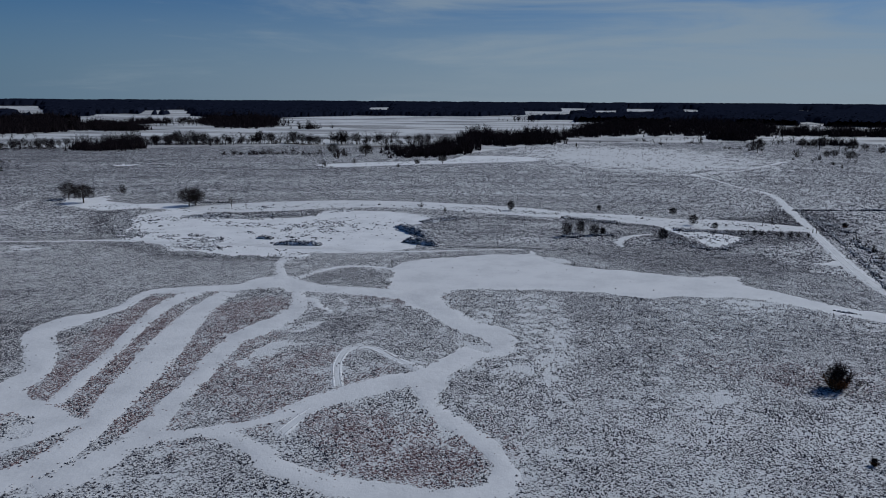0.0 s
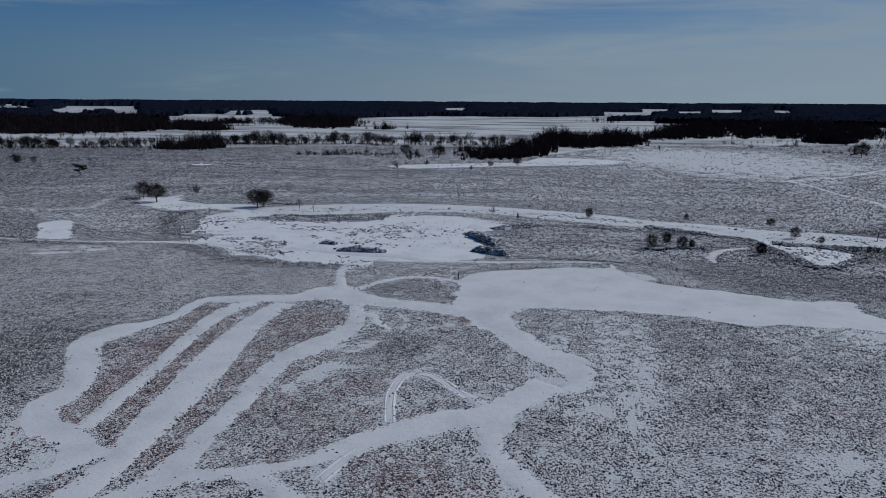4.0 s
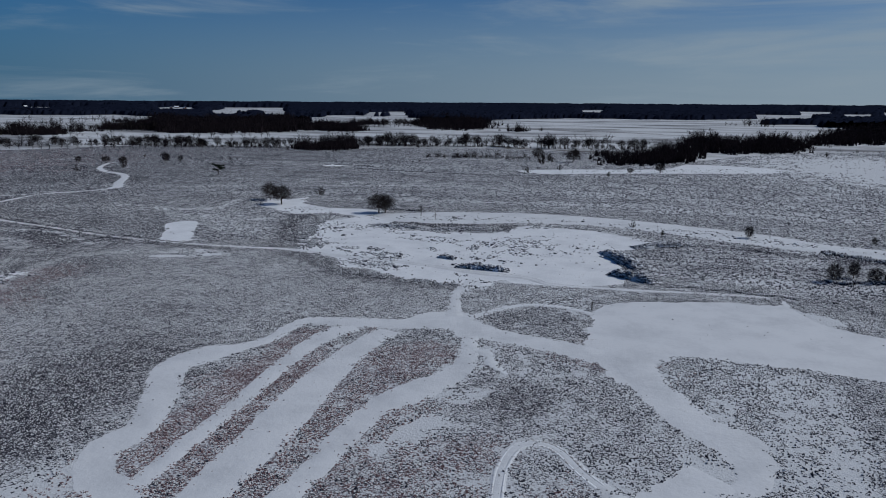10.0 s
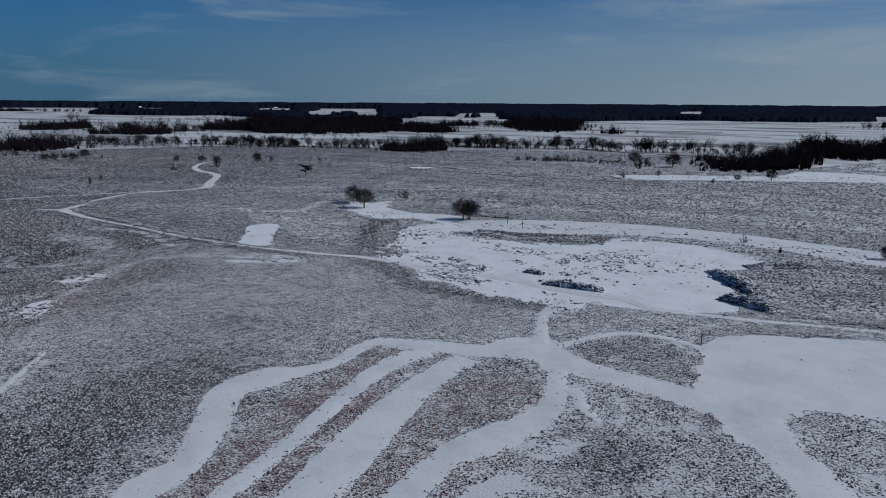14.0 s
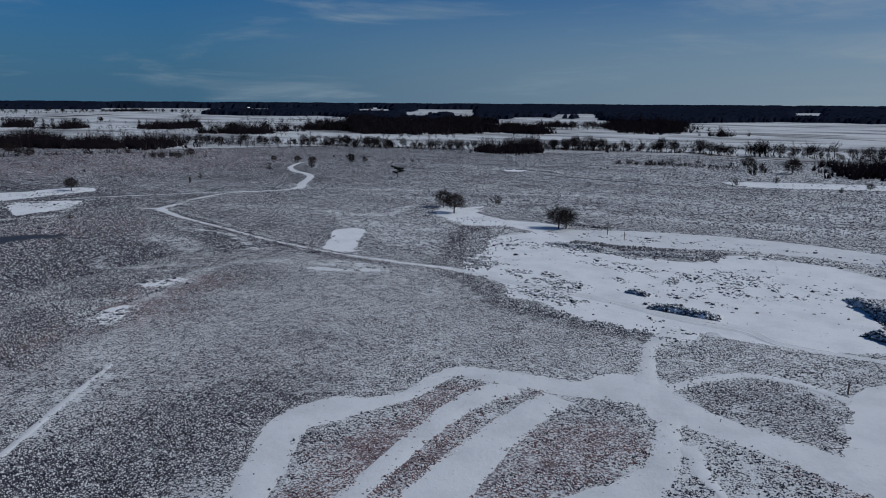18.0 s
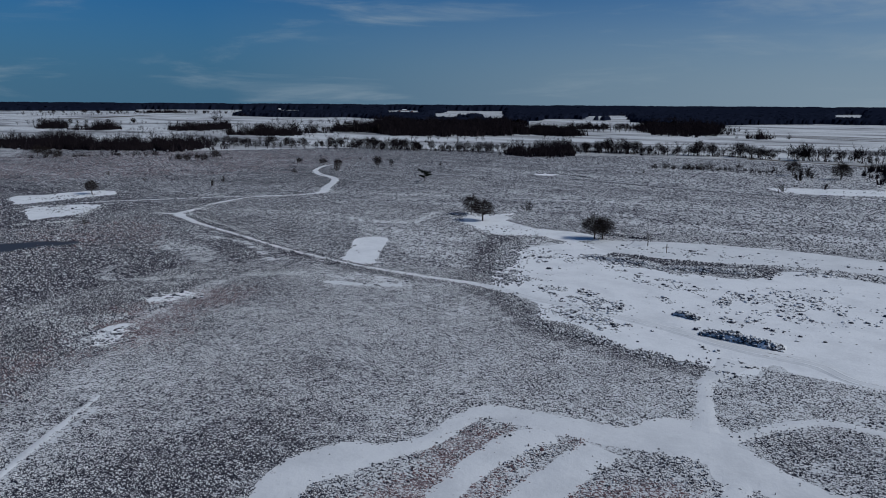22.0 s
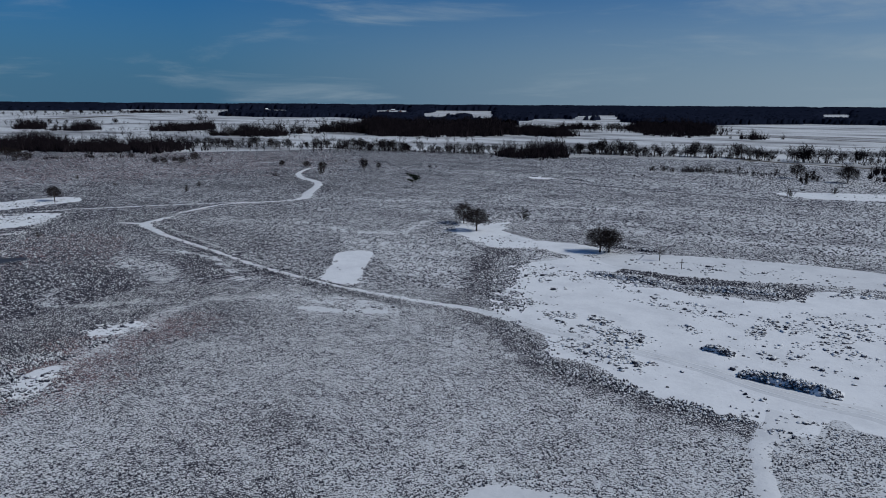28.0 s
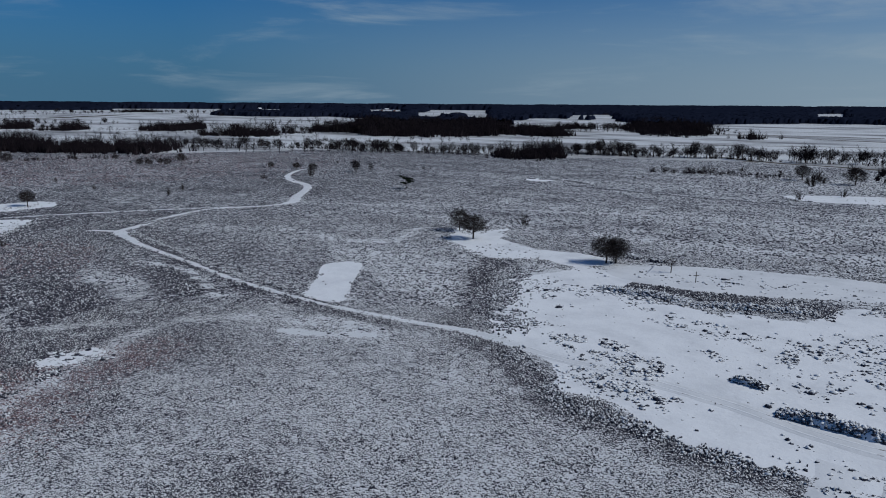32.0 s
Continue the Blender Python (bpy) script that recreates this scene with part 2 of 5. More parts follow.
TRACKS["lane_b"] = [(-45.7, 137.2, 5.7), (-46.7, 130.3, 4.9), (-47.1, 119.9, 5.9), (-46.4, 108.4, 6.9), (-45.2, 98.4, 6.6), (-44.7, 89.5, 6.1), (-44.2, 83.2, 5.3),
    (-43.6, 77.9, 3.9), (-43.9, 71.4, 4.2), (-45.3, 66.9, 5.3), (-48.3, 63.1, 5.2)]
TRACKS["lane_c"] = [(-31.5, 140, 3), (-29.2, 130.9, 3.4), (-28.9, 122.8, 4.5), (-32.9, 113.7, 6), (-35.3, 108.2, 4.5), (-36.1, 100.7, 4), (-35.9, 93, 3.4),
    (-36.4, 85.9, 3.6), (-36.5, 79.6, 3.5), (-36.5, 74.4, 5)]
TRACKS["lower_road"] = [(-42.5, 63.2, 4.1), (-39.7, 66.7, 5.4), (-37.9, 71.4, 4.3), (-34.5, 74.3, 3.4), (-30.8, 75.5, 2.4), (-27.8, 76.3, 3.2), (-24.8, 77.8, 1.9),
    (-21.8, 79.5, 2.5), (-19.3, 82, 4.2), (-16.8, 84.6, 4.8), (-13.5, 87.4, 4.9), (-10, 89.6, 5.4), (-6.3, 91.6, 5.6), (-2.7, 93.5, 5.1),
    (1.4, 98.4, 5.2), (5.8, 104.2, 6.1)]
TRACKS["elbow"] = [(7.7, 101.8, 2.6), (10, 104.5, 3.7), (9, 112.5, 7.1), (4.8, 116.2, 6.5), (1, 122.9, 6.4), (-2.6, 130.9, 6.2), (-4.7, 138.4, 8.6)]
TRACKS["pond_arm"] = [(-31.1, 142, 5.9), (-25.1, 140.4, 5.9), (-16.5, 138.7, 6), (-8.6, 136, 7)]
TRACKS["neck"] = [(-36.9, 148.3, 3.9), (-39.6, 158.3, 2.2), (-41, 164.7, 2.7), (-39.9, 171.9, 4.2), (-39.4, 176, 5.8)]
TRACKS["side_path"] = [(-34.5, 147.8, 2.5), (-30, 155.3, 2), (-24.9, 160.4, 1.8), (-18.5, 160.9, 1.8), (-12.3, 158.2, 2)]
TRACKS["loop"] = [(-15, 89.8, 2), (-16.1, 95.7, 1.8), (-16.4, 99.4, 1.7), (-15.7, 103.9, 1.7), (-13.2, 105.5, 1.6), (-10.8, 104.3, 1.8), (-7.2, 99.8, 2),
    (-3, 95.8, 2.4)]
TRACKS["ring_right"] = [(-2.1, 88.7, 3), (-1.6, 83.9, 3.1), (1.4, 78.5, 3.3), (4.5, 74.7, 3.2), (6.5, 69.8, 2.4), (7, 66.2, 3.5), (5.1, 63.2, 3.4), (-1, 62.6, 2.7),
    (-5.4, 62.7, 3.3)]
TRACKS["ring_left"] = [(-27.4, 75.8, 3.2), (-23.3, 72.8, 2.4), (-20.9, 70.9, 3.1), (-19, 68.4, 3.1), (-14.7, 65.8, 3.1), (-9.6, 63.7, 3.9), (-3.7, 62, 5)]
TRACKS["ring_top"] = [(-16.8, 82.8, 2.2), (-18.5, 79.5, 1.8), (-19.9, 75.6, 2.2)]
TRACKS["spur"] = [(-27.6, 133.5, 2.6), (-24.4, 127.8, 1.8), (-21.4, 124.3, 0.8)]
TRACKS["thin_path"] = [(-238.1, 281.4, 1.1), (-216, 294, 1.1), (-187, 307.9, 1.1), (-140.7, 325.6, 1.1), (-82.4, 347.3, 1.1), (-35.6, 362.6, 1.1)]
TRACKS["dome_path"] = [(-90, 85.5, 1.0), (-95.5, 93, 1.1), (-101, 101, 1.2), (-107, 110, 0.6)]
TRACKS["west_path"] = [(-249.7, 259.8, 2), (-267.9, 236.1, 2), (-283.9, 211.1, 2.4), (-291.8, 196.6, 2.4)]
TRACKS["west_fork"] = [(-235.8, 206.2, 4), (-242.7, 203.7, 2.5), (-246.4, 200.9, 1)]
TRACKS["east_road"] = [(238.5, 470.9, 4), (206.4, 435.6, 3.4), (178.6, 405.1, 3), (148.1, 387.2, 3.2), (141.9, 380.7, 3.4), (143.4, 358.4, 2.6), (143.1, 329.2, 2.6),
    (146.4, 306.4, 2.8), (143.1, 286.2, 3.4), (133.4, 256.6, 4), (121, 219.2, 3.6), (109.2, 184.9, 3.6), (102.6, 165.4, 4.2), (97.9, 147.5, 4),
    (95.5, 133.4, 4)]
TRACKS["east_spur"] = [(103.4, 167.8, 6), (98.5, 165.9, 3.5), (94.8, 167, 1.2)]
TRACKS["hook"] = [(64.2, 204.7, 1.8), (56.2, 200, 2.6), (51.3, 191.5, 2.6), (50.6, 185.3, 1.4)]
TRACKS["far_east_path"] = [(31.8, 643, 4), (97, 667.3, 4), (170.1, 693.8, 5), (223.7, 680.7, 4), (278.4, 736.3, 4)]
TRACKS["strip_north"] = [(-93.3, 251.8, 8.7), (-86, 249.7, 18.1), (-67.3, 254.9, 24.9), (-39.2, 263.2, 19.8), (-8.8, 261.4, 16.2), (24.4, 249.1, 19.2), (43, 240.1, 13.9),
    (61, 234.3, 16.3), (79.6, 224.3, 18.4), (97.5, 221.3, 19.3), (118.3, 214.7, 9.6)]
TRACKS["west_road"] = [(-338.3, 387.7, 3.5), (-336.9, 379, 3), (-327.8, 363.2, 3), (-315.1, 348.2, 3.5), (-297.4, 335.7, 4.5), (-280.7, 328.4, 4.5), (-267.8, 316.8, 4.2),
    (-253.8, 297.6, 4.5), (-240.7, 281.6, 5), (-241.4, 270.3, 3), (-248.5, 258.8, 2.8), (-252.3, 248, 2.8), (-248, 229.9, 2.8), (-241.1, 216.2, 3.0),
    (-235.8, 206.2, 4.6), (-223.2, 201.7, 3), (-210.7, 198.4, 2.1), (-182.6, 193.5, 1.7), (-161.6, 189.5, 1.6), (-145.8, 187.9, 1.5)]
TRACKS["clearing_track"] = [(-145.8, 187.9, 1.5), (-130.7, 187.2, 1.5), (-115.4, 188, 1.6), (-107.3, 188.9, 2.0), (-98.5, 190.1, 2.8), (-91.8, 189.6, 3), (-82.4, 187.8, 3),
    (-71.4, 187.3, 3.2), (-61.4, 186.4, 3.4), (-52.3, 185.1, 3.6), (-43.9, 182.7, 3.8), (-36.7, 181.9, 4), (-29.1, 181.6, 4), (-23, 177.6, 3),
    (-11.1, 177.7, 2), (-0.9, 178.8, 1.6), (11.7, 180.8, 1.4), (21.8, 181.4, 1.2)]
AREAS["pond"] = [(-11.5, 143), (-12.2, 155.5), (-10.6, 164.7), (-3.6, 169.8), (9.9, 174.2), (21.8, 175.9), (24.2, 180.1), (25.5, 172.6), (29.3, 164.6),
    (37.1, 160.7), (46.1, 158.1), (57.8, 152.5), (68.8, 153.3), (68.2, 145.4), (73.8, 139.2), (79, 131.1), (86.8, 125.7), (93.6, 124), (87.8, 115.7),
    (83.2, 120.1), (76.5, 124.7), (70.8, 130.9), (64.5, 134.7), (49.7, 136.5), (43.2, 134.7), (32.4, 139.1), (14.3, 140.8), (2, 140.1), (-7.5, 139)]
AREAS["clearing"] = [(-95.2, 192.4), (-102, 206.5), (-109.1, 220.4), (-109.7, 227.1), (-106, 236.9), (-98.5, 244.8), (-90.2, 234.2), (-77.9, 228.9), (-62.8, 227.5),
    (-47, 230.4), (-30.9, 232.6), (-19.3, 239.8), (-18.8, 213.6), (-24.1, 194.1), (-24.8, 181.3), (-29, 178.7), (-34.5, 179.2), (-36.1, 170.5),
    (-40.8, 170.4), (-45.3, 171), (-53.8, 170.3), (-61.9, 172.7), (-67.7, 176), (-74.2, 175.3), (-80.6, 184.6)]
AREAS["clearing_east"] = [(-13, 178.3), (-7.8, 183.5), (-7.7, 193.7), (-12.2, 214.4), (-3.8, 225.2), (-4, 234.4), (-17.6, 243.7), (-38.9, 246.7), (-46, 240), (-48.8, 215.1),
    (-34.4, 177.7)]
AREAS["twin_glade"] = [(-156.1, 273.2), (-147.8, 273.8), (-140.5, 282.1), (-134, 266.1), (-117.7, 260.3), (-104.9, 261.6), (-96.6, 255.6), (-102.6, 246.8), (-112.9, 249),
    (-121.8, 242.4), (-134.1, 246), (-147.7, 258.3)]
AREAS["rect_patch"] = [(-154.7, 212.5), (-148.1, 218.3), (-137.3, 203.1), (-129, 190.9), (-138.7, 189.3), (-146, 200.3)]
AREAS["west_glade_a"] = [(-331.3, 189.5), (-327.7, 200.1), (-327.4, 212.7), (-320.2, 224.8), (-306, 220.8), (-304.7, 202.4), (-304.2, 190.5), (-306.6, 180.4)]
AREAS["west_glade_b"] = [(-294, 179.2), (-294.5, 186.5), (-284.3, 199), (-275.4, 197.9), (-263.3, 184.1), (-263.5, 173.8), (-264.9, 168)]
AREAS["ring_glade"] = [(-131.3, 119.3), (-133.9, 122.5), (-134.6, 125.7), (-133.9, 128.7), (-130.1, 127.3), (-127.2, 124.2), (-125.7, 121.0), (-126.8, 118.4)]
AREAS["dome_patch"] = [(-145.9, 138.5), (-145.7, 142.4), (-143.7, 147.4), (-140.3, 146.4), (-140.0, 142.0), (-141.5, 138.2)]
AREAS["bank_hollow"] = [(72.4, 218.5), (83.4, 209.1), (90.1, 203.8), (90.2, 196), (82.7, 187.1), (76.3, 185.4), (75.2, 197.2), (72.6, 207.8)]
AREAS["belt_glade"] = [(-80.8, 427.2), (-54.3, 445.1), (-0.6, 466.5), (18.9, 507.4), (64.1, 495.5), (63.6, 466.8), (20.4, 446.4), (-30.6, 426.9), (-64.4, 413.4)]
AREAS["hub"] = [(-44.9, 146.5), (-39.1, 151.1), (-35.4, 150.9), (-32.1, 147.7), (-27.2, 142.8), (-29.6, 138.6), (-33.1, 138), (-36.6, 143.3), (-42.5, 140.3)]
AREAS["north_gap"] = [(-101.4, 247.7), (-91.7, 246.6), (-85.7, 243.3), (-88.4, 231.5), (-92.1, 230.1), (-99.9, 235.9)]
AREAS["pool"] = [(-226.7, 138.5), (-227.6, 147), (-222.7, 153.7), (-213, 160.2), (-212.3, 155), (-215.7, 147.8), (-215.1, 142.1), (-219, 135.8)]
AREAS["far_patch"] = [(-204.6, 416.4), (-202.6, 425.6), (-189.3, 424.8), (-191, 416.2), (-197.6, 411)]
AREAS["pond_corner"] = [(-12.7, 142.7), (-5, 144.2), (1.3, 141.2), (-1, 133.6), (-4.8, 127.2), (-9.2, 133)]
AREAS["west_corner"] = [(-58.7, 94.2), (-58.2, 87.4), (-55.2, 85.3), (-50.1, 82.3), (-48.1, 80.2), (-45.7, 79.1), (-46.8, 75.2), (-48.8, 72.1), (-50.5, 70.2),
    (-52.6, 67.1), (-55.6, 71.4), (-52.5, 72.8), (-50.7, 75.1), (-52, 78.1), (-53.9, 79.5), (-58, 80.8), (-61.2, 83.5), (-63.3, 86.2), (-63.9, 90),
    (-61.8, 92.8)]
AREAS["ring_corner"] = [(-3.3, 94.7), (1.1, 98.5), (1.1, 93.5), (-0.2, 85.8), (-2.8, 85.7)]

LINES = {k: smooth_line(v, 0.8) for k, v in TRACKS.items()}
RINGS = {k: smooth_line(v, 0.8, True) for k, v in AREAS.items()}


def open_snow(x, y, margin=0.0):
    """Which of the points lie on a track or in a snow area."""
    hit = np.zeros(x.shape, bool)
    fray = 1.3 * (lattice_noise(x, y, 0.8, 43) - 0.58) + 0.9 * np.maximum(lattice_noise(x, y, 3.1, 44) - 0.6, 0)
    for line in LINES.values():
        for px, py, w in line:
            r = w / 2 + margin
            near = np.nonzero((np.abs(x - px) < r + 1.0) & (np.abs(y - py) < r + 1.0))[0]
            hit[near] |= np.hypot(x[near] - px, y[near] - py) < r + fray[near] * min(1.0, w / 3)
    u = x + 2.0 * (lattice_noise(x, y, 1.7, 41) - 0.5)
    v = y + 2.0 * (lattice_noise(x, y, 1.7, 42) - 0.5)
    wide_u, wide_v = u + 4.0 * (lattice_noise(x, y, 5.0, 45) - 0.5), v + 5.0 * (lattice_noise(x, y, 5.0, 46) - 0.5)
    for name, ring in RINGS.items():
        hit |= inside(ring, wide_u, wide_v) if name in ("clearing", "clearing_east", "twin_glade", "bank_hollow") else inside(ring, u, v)
    return hit


# Thin, snowy heath: x, y, half length, half width, turn in degrees, how thin.
THIN = [
    (-171, 150, 38, 26.7, 12, -0.32),
    (-139, 222, 22, 12.8, -22, 0.25),
    (139, 496, 60, 81.4, 4, 0.68),
    (15, 97, 9, 4.7, 57, 0.42),
    (64, 129, 13, 4.3, -24, 0.45),
    (-7, 90, 7, 3.1, 27, 0.45),
    (-28, 118, 6, 3, 58, 0.38),
    (-28, 103, 6, 1.5, 65, 0.45),
    (37, 87, 4, 2, -11, 0.68),
    (39, 170, 9, 6.8, -24, 0.45),
    (-54, 78, 6, 1.7, -41, 0.52),
    (-62, 80, 5, 2.8, -11, 0.29),
    (-114, 224, 35, 4.8, -67, -0.6),
    (-60, 240, 28, 7.6, 8, -0.5),
    (-83, 240, 13, 4.4, -20, -0.7),
    (-52, 169, 12, 3.4, 5, -0.5),
    (-69, 171, 9, 4.1, -10, -0.6),
    (-81, 178, 8, 2.6, -32, -0.5),
    (-12, 205, 17, 6.4, 107, -0.5),
    (14, 217, 24, 19.1, -49, -0.12),
    (94, 206, 17, 9.6, -29, -0.7),
    (38, 204, 14, 8.8, -17, -0.4),
    (-24, 148, 12, 7.2, 14, -0.25),
    (-20, 117, 8, 5.6, 132, -0.3),
    (66, 184, 21, 8.5, 2, -0.3),
    (-1, 215, 18, 15.2, 26, -0.35),
    (72, 218, 15, 12.1, -17, -0.4),
    (-123, 119, 3.4, 1.6, 111, -0.9),
    (-127, 126, 5, 1.6, 124, -0.9),
    (-148, 142, 4.3, 2.5, 98, -0.7),
    (-148, 151, 5.4, 2.5, 85, -0.7),
    (-173, 160, 15, 2.7, -2, -0.55),
    (-171, 182, 19, 3.9, -20, -0.7),
    (-145, 130, 10, 8.4, 119, -0.7),
    (-220, 203, 23, 2.6, -18, -0.6),
    (-182, 193, 20.2, 2.6, -13, -0.6),
    (-154, 187, 11.1, 2.6, -5, -0.6),
    (-132, 185, 13.2, 2.6, -8, -0.6),
    (-113, 185, 8.6, 2.6, 11, -0.6),
    (-257, 229, 7.3, 4, 84, -0.4),
    (-252, 244, 10.5, 4, 65, -0.4),
    (13, 210, 20, 20.5, -7, -0.12),
    (53, 205, 20, 18.5, -19, -0.18),
    (119, 224, 15, 25.4, -33, -0.9),
    (64, 171, 33, 17, -10, -0.4),
    (139, 514, 74, 111.6, 8, 1),
    (-29, 103, 6, 1.5, 65, 1),
    (-24, 117, 5, 1.5, 66, 1),
    (16, 117, 7, 19.1, 28, 0.30),
    (27, 168, 5, 4.6, -44, 1),
    (18, 132, 8, 8.2, 17, 0.28),
    (-90, 185, 5.8, 3, -30, -0.8),
    (-81, 179, 5.5, 3, -39, -0.8),
    (-74, 174, 4.5, 3, -24, -0.8),
    (-67, 172, 3, 3, -16, -0.8),
    (-61, 171, 3.7, 3, 0, -0.8),
    (-55, 170, 3.6, 3, -20, -0.8),
    (-48, 169, 3.9, 3, 1, -0.8),
    (-42, 169, 2.6, 3, -4, -0.8),
    (69, 205, 10, 2.5, -86, -1),
    (72, 190, 6.8, 2.5, -71, -1),
    (77, 185, 3.5, 2.5, 2, -1),
    (86, 191, 9.3, 2.5, 46, -1),
    (79, 215, 6.7, 1.5, -27, -1),
    (90, 210, 6.4, 1.5, -22, -1),
    (104, 206, 9.9, 1.5, -13, -1),
    (27, 230, 16.2, 2, -14, -1),
    (49, 225, 8.3, 2, -15, -1),
    (65, 221, 10.1, 2, -11, -1),
    (10, 185, 9.6, 0.6, -3, -1),
    (-120, 179, 11.9, 3, -171, 0.55),
    (-136, 173, 7.1, 3, -144, 0.55),
    (-144, 166, 4.9, 3, -125, 0.55),
    (-145, 157, 6.3, 3, -79, 0.55),
    (-141, 146, 6.9, 3, -62, 0.55),
    (-135, 134, 7.3, 3, -57, 0.55),
    (-125, 122, 10.6, 3, -49, 0.55),
    (-177, 149, 4.9, 1.8, -59, 0.5),
    (-170, 144, 5.4, 1.8, -18, 0.5),
    (-161, 147, 6.4, 1.8, 49, 0.5),
    (-154, 156, 6.7, 1.8, 47, 0.5),
    (-176, 171, 22, 5.2, -15, 0.5),
    (-131, 123, 5, 2.4, 119, 1),
    (-183, 188, 8.5, 1.3, -2, 1.1),
    (-166, 184, 11, 1.3, -25, 1.1),
    (-154, 179, 3.2, 1.3, -3, 1.1),
    (-123, 119, 3.4, 1.4, 110, -1),
    (-127, 126, 5.3, 1.4, 123, -1),
    (-177, 185, 7.9, 2, -16, -0.8),
    (-162, 179, 9.3, 2, -24, -0.8),
    (-121, 173, 5.2, 1.5, 20, 1.1),
    (-112, 178, 5.1, 1.5, 34, 1.1),
    (-78, 100, 24, 15.3, 87, -0.3),
    (-62, 79, 3, 4.4, 16, 0.7),
    (-95, 93, 6.8, 0.9, 119, 1.1),
    (-101, 104, 7.4, 0.9, 120, 1.1),
    (-194, 240, 9.9, 2.5, 0, 0.5),
    (-177, 239, 8.6, 2.5, -8, 0.5),
    (-164, 241, 7.3, 2.5, 25, 0.5),
    (-161, 254, 11.2, 2.5, 108, 0.5),
    (-118, 181, 9.2, 2, 1, 0.6),
    (-116, 113, 8, 3.5, -50, 0.3),
    (-107, 102, 8, 3.5, -52, 0.25),
    (-138, 116, 17, 9, -45, -0.6),
]
# Old rusty heather.
BROWN = [
    (-7, 74, 14, 5.9, -32, 0.97),
    (-56, 106, 28, 6.5, 93, 0.97),
    (-46, 100, 32, 13.4, 96, 0.85),
    (-40, 125, 10, 7.5, 49, 0.93),
    (-40, 103, 23, 9.7, 85, 0.68),
    (-24, 93, 12, 5, 68, 0.76),
    (52, 94, 12, 6, -18, 0.43),
    (-11, 94, 7, 2.9, 67, 0.51),
    (-131, 132, 23, 9.7, 111, 0.54),
    (-436, 290, 117, 66.3, 59, 0.47),
    (-46, 68, 7, 2.9, 71, 0.68),
    (-8, 134, 11, 5.3, -22, 0.51),
    (-466, 345, 135, 99.1, 50, 0.25),
    (-221, 169, 20, 22.8, 37, 0.22),
    (-128, 141, 6, 2.9, 92, 0.2),
    (-6, 75, 14, 8.6, -30, 0.8),
    (-24, 88, 13, 14, 53, 0.5),
    (-47, 68, 7, 1.5, 76, 0.7),
]


def zone(spots, x, y):
    best = np.zeros(x.shape)
    frayed = 0.9 * (lattice_noise(x, y, 6.0, 5) - 0.5)
    for cx, cy, a, b, turn, much in spots:
        c, s = math.cos(radians(turn)), math.sin(radians(turn))
        u, v = ((x - cx) * c + (y - cy) * s) / a, ((y - cy) * c - (x - cx) * s) / b
        d = np.sqrt(u * u + v * v) + frayed
        here = np.clip((1.3 - d) / 0.75, 0, 1)
        best = best * (1 - here) + much * here
    return best


# Cut plots with a straight edge: outline, how thin.
PLOTS = [
    ([(26, 137.5), (21.9, 113), (17.6, 90), (11, 91), (9, 103), (14, 113), (9, 121), (8, 137)], 0.10),
    ([(26, 137.5), (21.9, 113), (17.6, 90), (30, 88), (42, 112), (44, 134)], -0.16),
    ([(15.9, 97.5), (16.7, 97.3), (15.7, 91), (14.8, 91.2)], 1.0),
]


def cover_at(x, y):
    """How open the heather lies: below 0 it is tall and dense, as it is all round beyond the tracks."""
    away = np.hypot(x + 40, y - 110)
    plots = np.zeros(x.shape)
    for outline, much in PLOTS:
        plots[inside(outline, x, y)] += much
    return np.maximum(zone(THIN, x, y), -0.6) + plots - 0.12 * np.clip((away - 70) / 160, 0, 1) - 0.10 * np.clip((-40 - x) / 90, 0, 1) - 0.24 * np.clip((-115 - x) / 40, 0, 1) * np.clip((230 - y) / 30, 0, 1) - 0.16 * np.clip((-190 - x) / 80, 0, 1) - 0.22 * np.clip((-64 - x) / 12, 0, 1) * np.clip((140 - y) / 30, 0, 1)


# ---------------------------------------------------------------- ground
rings_r = [0, 60, 150, 300, 600, 1000, 1600, 2500, 3600, 4900]
verts, faces, SEG = [(-60, 150, -0.06)], [], 64
for r in rings_r[1:]:
    verts += [(-60 + r * math.cos(math.tau * k / SEG), 150 + r * math.sin(math.tau * k / SEG), -0.06) for k in range(SEG)]
faces += [(0, 1 + k, 1 + (k + 1) % SEG) for k in range(SEG)]
for i in range(len(rings_r) - 2):
    a, b = 1 + i * SEG, 1 + (i + 1) * SEG
    faces += [(a + k, b + k, b + (k + 1) % SEG, a + (k + 1) % SEG) for k in range(SEG)]
tagged(new("ground", mesh_of("ground", verts, faces, M_FIELD)), "flat snow-covered farmland reaching to the horizon", "ground", kind="structure")

HEATH_EDGE = [(-700, -150), (-640, 326), (-513, 413), (-459, 504), (-360, 560), (-248, 572), (-135, 612), (-60, 596), (20, 530), (89, 649), (377, 737),
    (445, 690), (520, 500), (500, -150)]
STEP = 3.0
gx, gy = np.meshgrid(np.arange(-760, 560, STEP), np.arange(-160, 800, STEP), indexing="ij")
keep = inside(HEATH_EDGE, gx.ravel() + STEP / 2 + 14 * (lattice_noise(gx.ravel(), gy.ravel(), 40, 3) - 0.5), gy.ravel() + STEP / 2 + 22 * (lattice_noise(gx.ravel(), gy.ravel(), 30, 4) - 0.5)).reshape(gx.shape)
rows_n, cols_n = gx.shape
index = np.arange(rows_n * cols_n).reshape(rows_n, cols_n)
cells = np.argwhere(keep[:-1, :-1])
